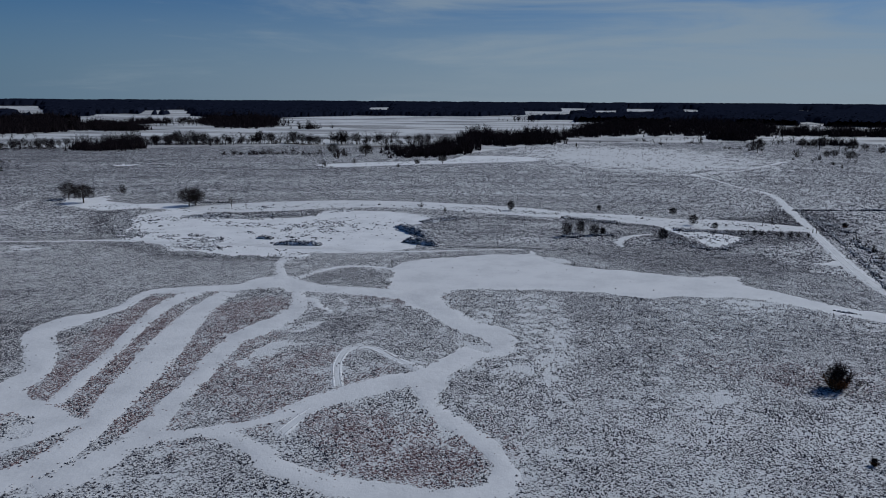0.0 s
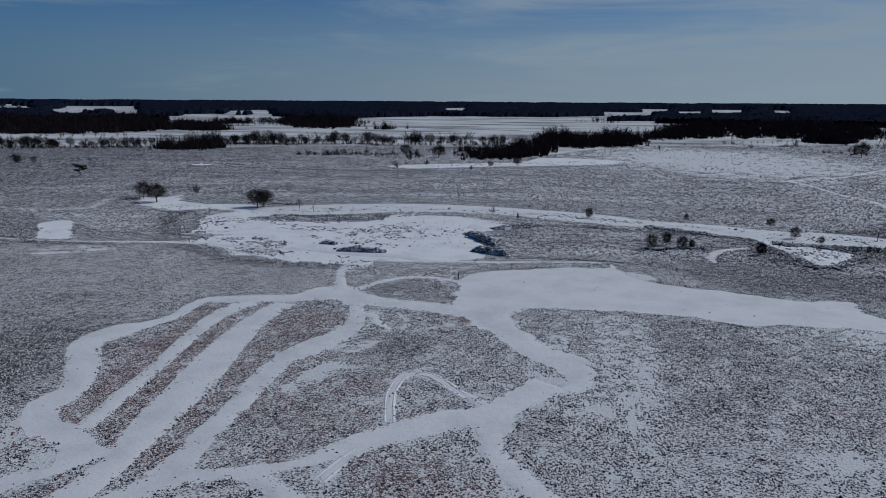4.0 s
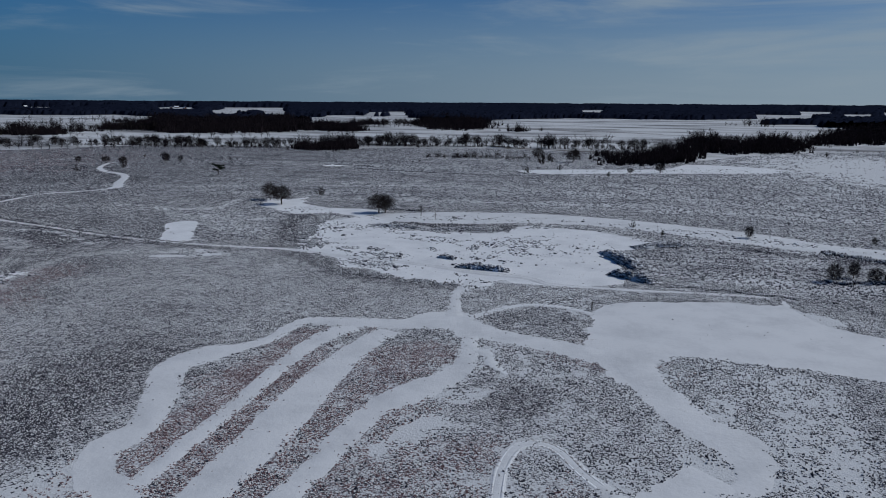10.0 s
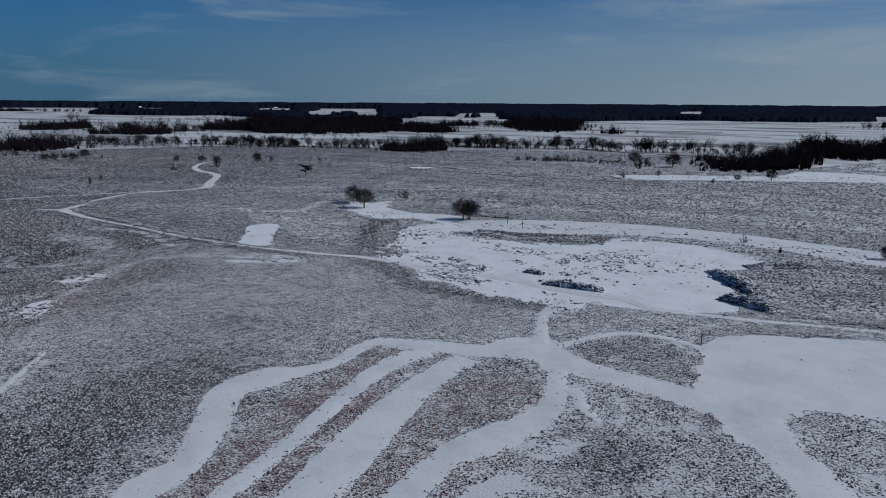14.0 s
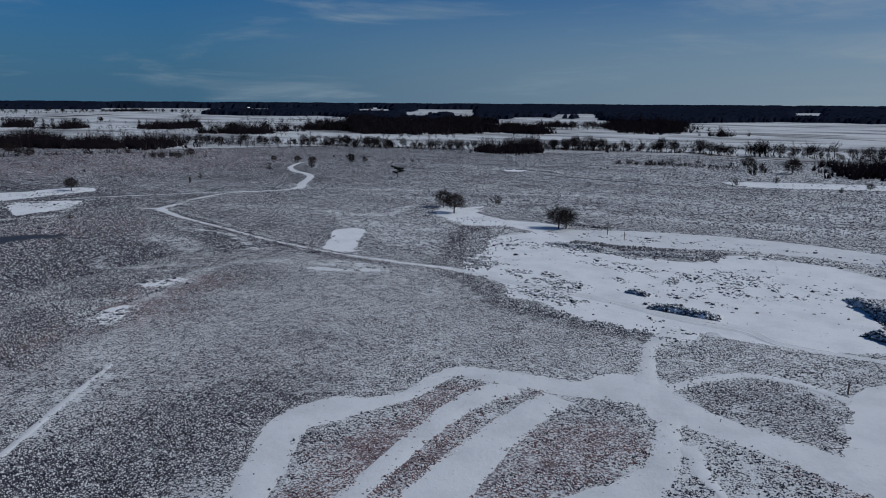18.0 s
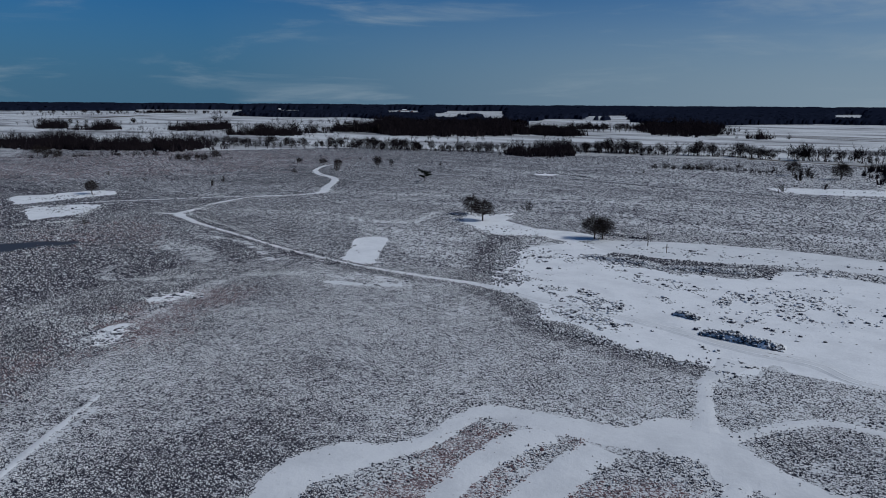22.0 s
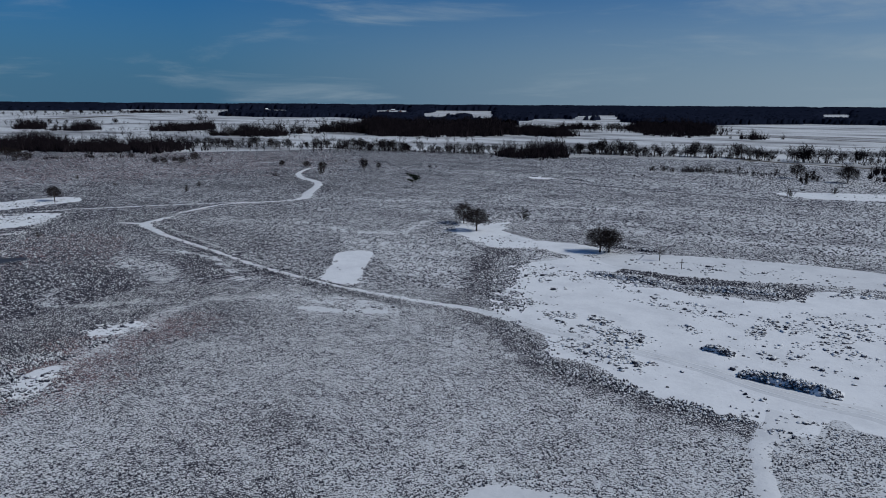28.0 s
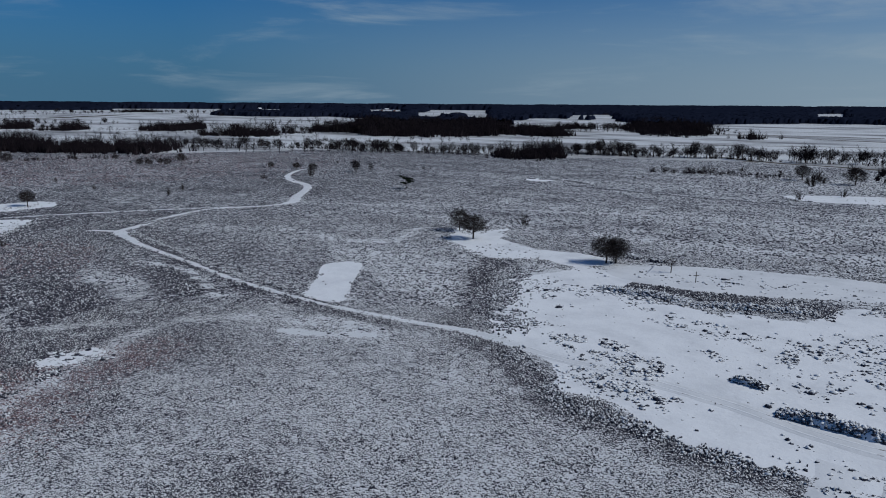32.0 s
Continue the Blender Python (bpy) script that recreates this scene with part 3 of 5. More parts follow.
quads = [(int(index[i, j]), int(index[i + 1, j]), int(index[i + 1, j + 1]), int(index[i, j + 1])) for i, j in cells]
used = np.unique(np.array(quads))
remap = np.full(index.size, -1)
remap[used] = np.arange(len(used))
hx, hy = gx.ravel()[used], gy.ravel()[used]
hz = 0.0 * hx
me = mesh_of("heath", np.stack([hx, hy, hz], 1), [tuple(int(remap[v]) for v in q) for q in quads], M_HEATH)
for key, values in (("thin", cover_at(hx, hy)), ("brown", zone(BROWN, hx, hy))):
    layer = me.attributes.new(key, "FLOAT", "POINT")
    layer.data.foreach_set("value", values.astype(np.float32))
tagged(new("heath", me), "wide snow-dusted heath of dark heather tufts", "heath", kind="structure")


def track(name, line, material, height, label):
    """A strip of packed snow with worn, uneven edges; it rises a little to the middle."""
    along = np.gradient(line[:, :2], axis=0)
    across = np.stack([-along[:, 1], along[:, 0]], 1) / (np.hypot(along[:, 0], along[:, 1])[:, None] + 1e-9)
    vs, fs = [], []
    for i, ((x, y, w), (nx, ny)) in enumerate(zip(line, across)):
        for s in (-1, -0.85, 0, 0.85, 1):
            half = w / 2 + (rough_edge(x + s * 9, y, 3.1 * s) * min(0.45, w * 0.12) if abs(s) == 1 else 0)
            vs.append((x + nx * s * half, y + ny * s * half, 0.004 if abs(s) == 1 or i in (0, len(line) - 1) else height))
        if i:
            fs += [(5 * i - 5 + k, 5 * i - 4 + k, 5 * i + 1 + k, 5 * i + k) for k in range(4)]
    return tagged(new(name, mesh_of(name, vs, fs, material, True)), label, "path", kind="structure")


def area(name, ring, material, height, label, category):
    """A snow-covered opening in the heath with a ragged rim."""
    out = []
    mid = ring.mean(0)
    for x, y in ring:
        away = np.array([x, y]) - mid
        away /= np.hypot(*away) + 1e-9
        j = 0.5 * rough_edge(x, y, 2.0) if "rect" in name or name == "pond" else 2.0 * rough_edge(x, y, 2.0) + 2.2 * noise.noise((x * 0.11, y * 0.11, 5.0))
        out.append((x + away[0] * j, y + away[1] * j, height))
    from_poly = bmesh.new()
    loop = [from_poly.verts.new(v) for v in out]
    edges = [from_poly.edges.new((loop[i - 1], loop[i])) for i in range(len(loop))]
    bmesh.ops.triangle_fill(from_poly, edges=edges, use_beauty=True, normal=(0, 0, 1))
    me = bpy.data.meshes.new(name)
    for f in from_poly.faces:
        if f.normal.z < 0:
            f.normal_flip()
    from_poly.to_mesh(me)
    from_poly.free()
    me.materials.append(material)
    return tagged(new(name, me), label, category, kind="structure")


LABELS = {"east_road": "snowed-over sandy road across the heath", "west_road": "winding snowed-over sandy road", "clearing_track": "sandy track with faint wheel ruts in snow",
          "pond": "frozen pond under smooth snow", "clearing": "snowy sand hollow with scattered heather tufts", "pool": "dark pool of open water in the heath", "rect_patch": "rectangular cut patch of clean snow"}
for i, (k, line) in enumerate(LINES.items()):
    track("path_" + k, line, M_PATH, 0.034 + 0.0003 * i, LABELS.get(k, "snow-covered path cut through dark heather"))
for i, (k, ring) in enumerate(RINGS.items()):
    area(k if k in ("pond", "pool") else "glade_" + k, ring, {"pond": M_ICE, "pool": M_POOL, "hub": M_PATH, "pond_corner": M_PATH, "west_corner": M_PATH, "ring_corner": M_PATH}.get(k, M_DRIFT), 0.010 + 0.0008 * i, LABELS.get(k, "snow-covered glade in the heather"), "pond" if k in ("pond", "pool") else "glade")


# ---------------------------------------------------------------- wheel ruts
def ruts(line, gauge, label):
    """Two worn grooves along a track."""
    along = np.gradient(line[:, :2], axis=0)
    across = np.stack([-along[:, 1], along[:, 0]], 1) / (np.hypot(along[:, 0], along[:, 1])[:, None] + 1e-9)
    for s in (-1, 1):
        rut = line.copy()
        rut[:, :2] += across * s * gauge / 2
        rut[:, 2] = 0.34 + 0.12 * np.sin(np.arange(len(rut)) * 0.7 + s)
        track("wheel_rut", rut, M_RUT, 0.047, label)


ruts(LINES["clearing_track"][20:], 1.6, "worn wheel rut in packed snow")
ruts(LINES["loop"][:-4], 1.1, "worn wheel rut in packed snow")
ruts(LINES["ring_top"], 1.2, "worn wheel rut in packed snow")
ruts(LINES["west_road"], 1.6, "worn wheel rut in packed snow")
ruts(LINES["east_road"], 1.7, "worn wheel rut in packed snow")


# ---------------------------------------------------------------- heather tufts
def tufts(name, x, y, z, size, tall, material, label, seed, sides=5, rings=2):
    """Low uneven cushions of heather, one per place, as one mesh."""
    g = np.random.default_rng(seed)
    n = len(x)
    a = (np.arange(sides) / sides * math.tau)[None] + g.random((n, 1)) * 6.3 + g.normal(0, 0.25, (n, sides))
    r0 = size[:, None] * g.uniform(0.65, 1.25, (n, sides))
    r1 = r0 * g.uniform(0.45, 0.95, (n, sides))
    r0, r1 = (r * (1 + 0.12 * np.cos(2 * (a - 0.5))) for r in (r0, r1))      # combed by the wind
    low = np.stack([x[:, None] + r0 * np.cos(a), y[:, None] + r0 * np.sin(a), z[:, None] + 0 * a], -1)
    mid = np.stack([x[:, None] + r1 * np.cos(a + 0.3), y[:, None] + r1 * np.sin(a + 0.3), z[:, None] + tall[:, None] * g.uniform(0.45, 1.0, (n, sides))], -1)
    top = np.stack([x + size * g.normal(0, 0.2, n), y + size * g.normal(0, 0.2, n), z + tall * g.uniform(0.8, 1.1, n)], -1)[:, None]
    k = np.arange(sides)
    k2 = (k + 1) % sides
    if rings == 2:
        verts = np.concatenate([low, mid, top], 1).reshape(-1, 3)
        tri = np.concatenate([np.stack([k, k2, sides + k], 1), np.stack([k2, sides + k2, sides + k], 1), np.stack([sides + k, sides + k2, np.full(sides, 2 * sides)], 1)])
    else:
        verts = np.concatenate([low, top], 1).reshape(-1, 3)
        tri = np.stack([k, k2, np.full(sides, sides)], 1)
    tris = (tri[None] + (np.arange(n) * (rings * sides + 1))[:, None, None]).reshape(-1, 3)
    me = packed(name, verts, tris, material)
    layer = me.attributes.new("tip", "FLOAT", "POINT")
    one = [0.0] * sides + ([0.7] * sides if rings == 2 else []) + [1.0]
    layer.data.foreach_set("value", np.tile(np.array(one, np.float32), n))
    return tagged(new(name, me), label, "heather", kind="stuff")


NEAR_HEATH = [(-48, 58), (48, 58), (84, 112), (100, 150), (60, 185), (-10, 195), (-60, 205), (-110, 200), (-165, 165), (-160, 120), (-118, 92), (-80, 72)]
MID_HEATH = [(-48, 58), (60, 58), (130, 150), (140, 240), (60, 290), (-80, 290), (-190, 280), (-260, 220), (-250, 150), (-165, 100), (-118, 88), (-80, 68)]
FAR_HEATH = [(-48, 58), (100, 58), (240, 250), (260, 420), (60, 420), (-100, 400), (-280, 380), (-380, 260), (-300, 130)]
# Sparse tufts on the open snow: x, y, half length, half width, turn, share.
SPECKS = [
    (-98, 222, 13, 12.6, -14, 0.72),
    (-92, 203, 6, 5.7, -2, 1.02),
    (-78, 195, 8, 3.1, -17, 4.54),
    (-67, 190, 4, 1.9, -6, 2.06),
    (-69, 185, 12, 6.7, -26, 1.24),
    (-66, 215, 9, 3.4, -19, 1.45),
    (-60, 203, 4, 1.5, -33, 2.06),
    (-51, 213, 9, 3.7, -38, 1.45),
    (-41, 218, 10, 14.4, -22, 0.51),
    (-42, 197, 8, 4, -10, 1.02),
    (-39, 175, 3, 2.7, -2, 1.24),
    (-45, 179, 4, 1.5, -33, 0.61),
    (-40, 206, 16, 13.3, 38, 0.51),
    (-27, 216, 16, 15.1, -16, 0.51),
    (-37, 212, 12, 13.4, -7, 0.61),
    (-63, 254, 24, 7.8, 17, 0.25),
    (14, 248, 27, 11, -9, 0.3),
    (-124, 251, 12, 9.5, -6, 0.41),
    (88, 222, 18, 9.1, -4, 0.41),
    (-116, 178, 7, 5.3, 15, 1.02),
    (-87, 230, 4.1, 2.6, -8, 6),
    (-76, 229, 7.8, 2.6, 1, 6),
    (-64, 232, 6.5, 2.2, 27, 4.8),
    (-53, 238, 7.7, 2.2, 29, 4.8),
    (-39, 245, 9.1, 2.2, 26, 4.8),
    (-81, 195, 3.5, 3.2, 36, 4.2),
    (-75, 196, 3.9, 3.2, -8, 4.2),
    (-68, 193, 4.3, 3.2, -36, 4.2),
    (-76, 222, 7.1, 1.6, -24, 2.4),
    (-65, 219, 5.1, 1.6, -4, 2.4),
    (-56, 214, 5, 2.5, -36, 1.8),
    (-48, 207, 6.7, 2.5, -39, 1.8),
    (-71, 183, 6.4, 4.5, -28, 2.16),
    (-63, 182, 3.4, 4.5, 36, 2.16),
    (-106, 228, 6.3, 5, -15, 0.84),
    (-94, 225, 7.5, 5, -15, 0.84),
    (-99, 205, 8.9, 3, -38, 1.8),
    (-91, 201, 2.5, 3, 36, 1.8),
    (-46, 220, 5.2, 7, 4, 0.6),
    (-36, 221, 5.7, 7, 9, 0.6),
    (-45, 188, 4.1, 1.2, -14, 2.4),
    (-38, 187, 3.5, 1.2, -1, 2.4),
    (79, 126, 1.8, 0.35, -32, 36),
    (-273, 181, 3.5, 7, 68, 0.52),
    (-273, 190, 6.3, 7, 102, 0.52),
    (-314, 201, 6.5, 6, 86, 0.38),
    (-314, 215, 8.7, 6, 93, 0.38),
    (77, 203, 8.3, 2.5, -60, 1.2),
    (84, 195, 4.3, 2.5, -17, 1.2),
    (-24, 261, 18.4, 2.5, -3, 0.5),
    (8, 254, 18.9, 2.5, -21, 0.5),
    (44, 241, 22.6, 2.5, -21, 0.5),
    (80, 227, 20.2, 2.5, -19, 0.5),
    (-66, 252, 30, 6, 10, 0.5),
    (40, 243, 45, 5, -20, 0.6),
    (100, 220, 18, 6, -14, 0.8),
    (-78, 198, 6, 2.2, 30, 2.5),
    (-70, 191, 7, 1.2, -55, 2.5),
    (-69, 182, 9, 3.2, -8, 1.4),
    (-66, 215, 7, 1.2, 0, 2.5),
    (0, 455, 70, 14, 24, 0.25),
    (81, 199, 9, 8, 0, 1.5),
    (-143, 142, 9, 4, 40, 2.2),
    (-130, 123, 6, 4, 40, 2.6),
    (-310, 205, 16, 10, 60, 0.6),
    (-280, 186, 14, 8, 60, 0.6),
]


def scatter(poly, spacing, seed):
    g = np.random.default_rng(seed)
    p = np.array(poly, float)
    (x0, y0), (x1, y1) = p.min(0), p.max(0)
    x, y = (v.ravel() for v in np.meshgrid(np.arange(x0, x1, spacing), np.arange(y0, y1, spacing)))
    x, y = x + g.uniform(-0.5, 0.5, x.size) * spacing, y + g.uniform(-0.5, 0.5, x.size) * spacing
    ok = inside(poly, x, y)
    return x[ok], y[ok], g


def heather(poly, spacing, size, tall, seed, hole=None):
    x, y, g = scatter(poly, spacing, seed)
    if hole is not None:
        out = ~inside(hole, x, y)
        x, y = x[out], y[out]
    bed = open_snow(x, y, -0.12)
    lone = g.random(x.size)
    out = ~bed | (lone < 0.0015)
    if spacing < 0.5:
        out |= (lone < 0.10) & ~open_snow(x, y, -0.9)     # single tufts on the rims of the paths
    x, y = x[out], y[out]
    bare = cover_at(x, y)
    # broken clumps among the tracks, an even fine cover on the dome to the west
    clumpy = np.clip((x + 62 - 0.9 * np.maximum(0, y - 125)) / 10, 0.25, 1) * (1 - 0.4 * np.clip((x - 14) / 8, 0, 1)) if spacing < 0.5 else 0.45
    chance = 0.72 - 0.06 * np.clip((x - 14) / 8, 0, 1) + 0.12 * clumpy - 0.6 * np.minimum(bare, 0) - 0.80 * np.maximum(bare, 0) + 0.16 * (lattice_noise(x, y, 34.0, 15) - 0.5)
    chance += clumpy * (1.15 * (lattice_noise(x, y, 1.3, 11) - 0.5) + 0.90 * (lattice_noise(x, y, 4.0, 12) - 0.5) - 0.02)
    chance += (1 - clumpy) * (0.95 * (lattice_noise(x, y, 1.1, 17) - 0.5) + 0.30 * (lattice_noise(x, y, 9.0, 18) - 0.5))
    if spacing < 0.5:
        chance = chance - 0.30 * open_snow(x, y, 0.8) * lattice_noise(x, y, 4.0, 16)     # snow blown over the rims
    out = g.random(x.size) < chance
    x, y, bare = x[out], y[out], bare[out]
    clumpy = clumpy[out] if spacing < 0.5 else clumpy
    rust = g.random(x.size) < zone(BROWN, x, y)
    # share of tufts in the darker colour that includes gap shade
    shade_dark = ~rust & (g.random(x.size) < 0.22 + 0.10 * clumpy + 0.20 * (lattice_noise(x, y, 9.0, 13) - 0.5) + 0.85 * (lattice_noise(x, y, 0.9, 14) - 0.5) + 0.26 * min(1.0, max(0.0, spacing - 0.4)) - 0.55 * np.minimum(bare, 0))
    thick = shade_dark | rust | (g.random(x.size) < (1.0 if spacing < 0.5 else 0.5 if spacing < 0.8 else 0.25))
    x, y, rust, shade_dark, bare = x[thick], y[thick], rust[thick], shade_dark[thick], bare[thick]
    s = size * np.minimum(g.lognormal(0, 0.35, x.size), 1.9) * (1 - 0.12 * shade_dark)
    h = tall * np.minimum(g.lognormal(0, 0.3, x.size), 1.8) * (1 + 0.25 * shade_dark) * (1 + 0.5 * np.clip(-bare - 0.3, 0, 0.8)) * (0.65 + 0.7 * lattice_noise(x, y, 2.4, 19))
    for tag, pick, material, label in (("heather", ~rust & ~shade_dark, M_TUFT, "grey-brown heather cushions dusted with snow"), ("rusty_heather", rust, M_RUST, "rusty brown old heather cushions in snow"),
                                       ("dark_heather", shade_dark, M_DARK, "taller dark heather with little snow on it")):
        if pick.any():
            tufts(tag, x[pick], y[pick], 0 * x[pick] - 0.01, s[pick], h[pick], material, label, seed + 50, 4, 1)


heather(NEAR_HEATH, 0.275, 0.155, 0.165, 21)
heather(MID_HEATH, 0.52, 0.28, 0.24, 22, NEAR_HEATH)
heather(FAR_HEATH, 0.82, 0.40, 0.26, 23, MID_HEATH)
heather([(-130, -20), (90, -20), (60, 57.9), (-48, 57.9), (-80, 67.5), (-118, 87.5)], 0.62, 0.29, 0.22, 25)
heather([(x, y) for x, y in HEATH_EDGE if y > 0] + [(240, 250), (-300, 130)], 1.35, 0.58, 0.28, 24, FAR_HEATH)

# tufts that stand alone on the snow of the glades
g = np.random.default_rng(61)
sx, sy, sh = [], [], []
for cx, cy, a, b, turn, share in SPECKS:
    n = int(share * a * b * math.pi)
    u, v = g.normal(0, 0.5, n) * a, g.normal(0, 0.5, n) * b
    c, s = math.cos(radians(turn)), math.sin(radians(turn))
    sx.append(cx + u * c - v * s), sy.append(cy + u * s + v * c), sh.append(np.full(n, 1.0))
sx, sy, sh = (np.concatenate(v) for v in (sx, sy, sh))
clump = lattice_noise(sx, sy, 2.6, 62) > 0.36
sx, sy = sx[clump], sy[clump]
size = 0.17 * np.minimum(g.lognormal(0, 0.55, sx.size), 3.4)
some = g.random(sx.size) < 0.42
tufts("stray_heather", sx[some], sy[some], 0 * sx[some], size[some], size[some] * 0.8, M_DARK, "scattered dark heather tufts on open snow", 63)
tufts("stray_heather", sx[~some], sy[~some], 0 * sx[~some], size[~some], size[~some] * 0.65, M_TUFT, "scattered snow-dusted tufts on open snow", 64)



def brush(points, width, high, seed, label):
    """Tall dark heather and scrub along a line, lumpy and with gaps."""
    g = np.random.default_rng(seed)
    line = smooth_line([(x, y, 0) for x, y in points], 0.5)
    pick = line[g.integers(0, len(line), int(len(line) * 0.5 * width * 13))]
    x, y = pick[:, 0] + g.normal(0, width * 0.4, len(pick)), pick[:, 1] + g.normal(0, width * 0.4, len(pick))
    lump = lattice_noise(x, y, 2.6, seed + 1)
    keep = lump > 0.30
    x, y, lump = x[keep], y[keep], lump[keep]
    size = np.minimum(g.lognormal(0, 0.45, x.size), 2.2) * (0.11 + 0.11 * high)
    tufts("brush", x, y, 0 * x - 0.02, size, high * (0.35 + 1.0 * lump) * g.uniform(0.6, 1.1, x.size), M_DARK if seed % 2 else M_TUFT, label, seed + 2, 5, 2)


RIM, SIDE = "dark tall heather on the rim of the snowy hollow", "dark scrubby heather beside the sandy road"
brush([(-89, 188), (-79, 178.5), (-71, 172.5), (-64, 172.5), (-57, 170), (-49, 170), (-43, 171), (-40, 169.5)], 2.6, 0.40, 411, RIM)
brush([(-115, 235), (-108, 220), (-104, 211), (-98, 202), (-94, 196)], 5.0, 0.45, 431, RIM)
brush([(134, 253.5), (152, 254), (171, 255)], 1.1, 0.8, 433, SIDE)
brush([(135.5, 254), (125, 217), (115, 187), (104, 157), (98, 142)], 1.1, 0.5, 413, SIDE)
brush([(136, 241), (130, 222), (129, 209)], 2.2, 0.7, 435, SIDE)
brush([(122, 196), (118, 181)], 2.2, 0.75, 415, SIDE)
brush([(114.5, 173), (109, 158)], 2.2, 0.7, 437, SIDE)
brush([(76, 212), (84, 209), (91, 206)], 3.0, 0.7, 417, RIM)
brush([(66, 194), (70, 188), (74, 183)], 2.4, 0.7, 439, RIM)
brush([(78, 183), (86, 191), (92, 199)], 1.8, 0.6, 419, RIM)
brush([(43, 233), (53, 227), (64, 221)], 2.4, 0.8, 441, RIM)
brush([(38, 199), (44, 203), (51, 202)], 2.6, 0.9, 421, RIM)
brush([(-99, 263), (-94, 264), (-86, 264)], 1.8, 0.9, 443, "low dark scrub beside the oak")
brush([(0.5, 183.5), (10, 184), (21, 183), (34, 181.5)], 0.9, 0.45, 423, RIM)
brush([(-175, 403), (-162, 403), (-118, 397), (-72, 398)], 1.6, 0.5, 445, "dark heather along an old ditch")
brush([(-205, 420), (-188, 424), (-170, 418)], 2.2, 0.7, 425, "dark heather along an old ditch")
brush([(-236, 268), (-243, 254), (-247, 244), (-241, 225), (-233, 211)], 1.2, 0.4, 447, SIDE)
brush([(-228, 207), (-211, 202.5), (-183, 196.5), (-162, 192.5), (-146, 190.5)], 1.2, 0.45, 427, SIDE)
brush([(-293, 175), (-292, 183), (-288, 190)], 2.2, 0.6, 451, "dark tall heather between snowy glades")
brush([(-256, 161), (-251, 169), (-249, 177)], 3.0, 0.6, 453, "dark tall heather between snowy glades")
brush([(-255, 180), (-268, 193), (-279, 204)], 1.6, 0.6, 455, "dark tall heather between snowy glades")
brush([(-286, 208), (-274, 214), (-258, 218)], 1.4, 0.5, 457, "dark tall heather between snowy glades")
brush([(-236, 209), (-203, 201), (-176, 195), (-154, 190)], 1.2, 0.45, 459, "dark tall heather between snowy glades")
brush([(-243, 218), (-247, 238), (-243, 258)], 1.2, 0.4, 461, "dark tall heather between snowy glades")
brush([(-154, 121), (-142, 121), (-128, 118)], 4, 0.4, 463, "dark tall heather between snowy glades")
brush([(-142, 124), (-138, 131), (-138, 139)], 2.2, 0.45, 465, "dark tall heather between snowy glades")
brush([(-160, 172), (-159, 180), (-156, 188)], 1.2, 0.4, 467, "dark tall heather between snowy glades")
brush([(-130.5, 118.1), (-125.4, 117.8), (-124.2, 120.4), (-125.2, 123.8), (-129.5, 127.8)], 1.6, 0.4, 469, "dark tall heather round a snowy hollow")
brush([(-133.8, 120.0), (-136.0, 124.0), (-137.6, 128.2), (-136.2, 131.5)], 2.4, 0.45, 471, "dark tall heather round a snowy hollow")


# ---------------------------------------------------------------- sand banks
def bank(cx, cy, long, wide, high, turn, seed, label, soil=M_DRIFT):
    """A low hummock with one steep side, overgrown on its crest."""
    g = np.random.default_rng(seed)
    c, s = math.cos(radians(turn)), math.sin(radians(turn))
    nu, nv, vs, fs = 40, 12, [], []

    def rise(u, v):
        ends = max(0.0, 1 - abs(u) ** 3)
        lump = 0.75 + 0.5 * noise.noise((u * 4, v * 1.5, seed)) + 0.2 * noise.noise((u * 11, v * 4, seed))
        crest = -0.5      # the steep side is the one before the crest
        fall = ((crest - v) / (1 + crest)) ** 3 if v < crest else ((v - crest) / (1 - crest)) ** 1.6
        return high * ends * lump * max(0.0, 1 - fall)

    for i in range(nu + 1):
        for j in range(nv + 1):
            u, v = 2 * i / nu - 1, 2 * j / nv - 1
            w = wide * (0.75 + 0.3 * noise.noise((u * 3, 5.0, seed)))
            x, y = u * long / 2, v * w / 2
            vs.append((cx + x * c - y * s, cy + x * s + y * c, rise(u, v) - (0.04 if abs(v) == 1 or abs(u) == 1 else 0)))
    for i in range(nu):
        for j in range(nv):
            a = i * (nv + 1) + j
            fs.append((a, a + nv + 1, a + nv + 2, a + 1))
    body = tagged(new("sand_bank", mesh_of("sand_bank", vs, fs, soil, True)), label, "bank")
    n = int(long * wide * 22)
    u, v = g.uniform(-0.95, 0.95, n), np.clip(g.normal(-0.5, 0.40, n), -0.97, 0.97)
    z = np.array([rise(a, b) for a, b in zip(u, v)])
    x, y = u * long / 2, v * wide * 0.75 / 2
    size = 0.165 * np.minimum(g.lognormal(0, 0.4, n), 2.2)
    x, y = cx + x * c - y * s, cy + x * s + y * c
    for pick, material, label in ((slice(0, None, 4), M_TUFT, "snow-dusted heather on the bank"), (slice(1, None, 2), M_DARK, "dark heather on the bank")):
        top = tufts("heather_cover", x[pick], y[pick], z[pick] - 0.05, size[pick], size[pick] * 1.1, material, label, seed)
        del top["category"]
        top.parent = body


bank(-41.1, 186.6, 14.1, 5.0, 1.5, -1, 1, "low sand bank topped with dark heather")
bank(-52.6, 194.6, 5.3, 3.5, 1.0, -10, 2, "low sand bank topped with dark heather")
bank(-8.0, 206.5, 22, 9, 2.2, -60, 3, "heather-grown rim of a sandy rise", M_HEATH)
bank(-5.6, 188.8, 13, 6, 1.9, -30, 4, "heather-grown rim of a sandy rise", M_HEATH)
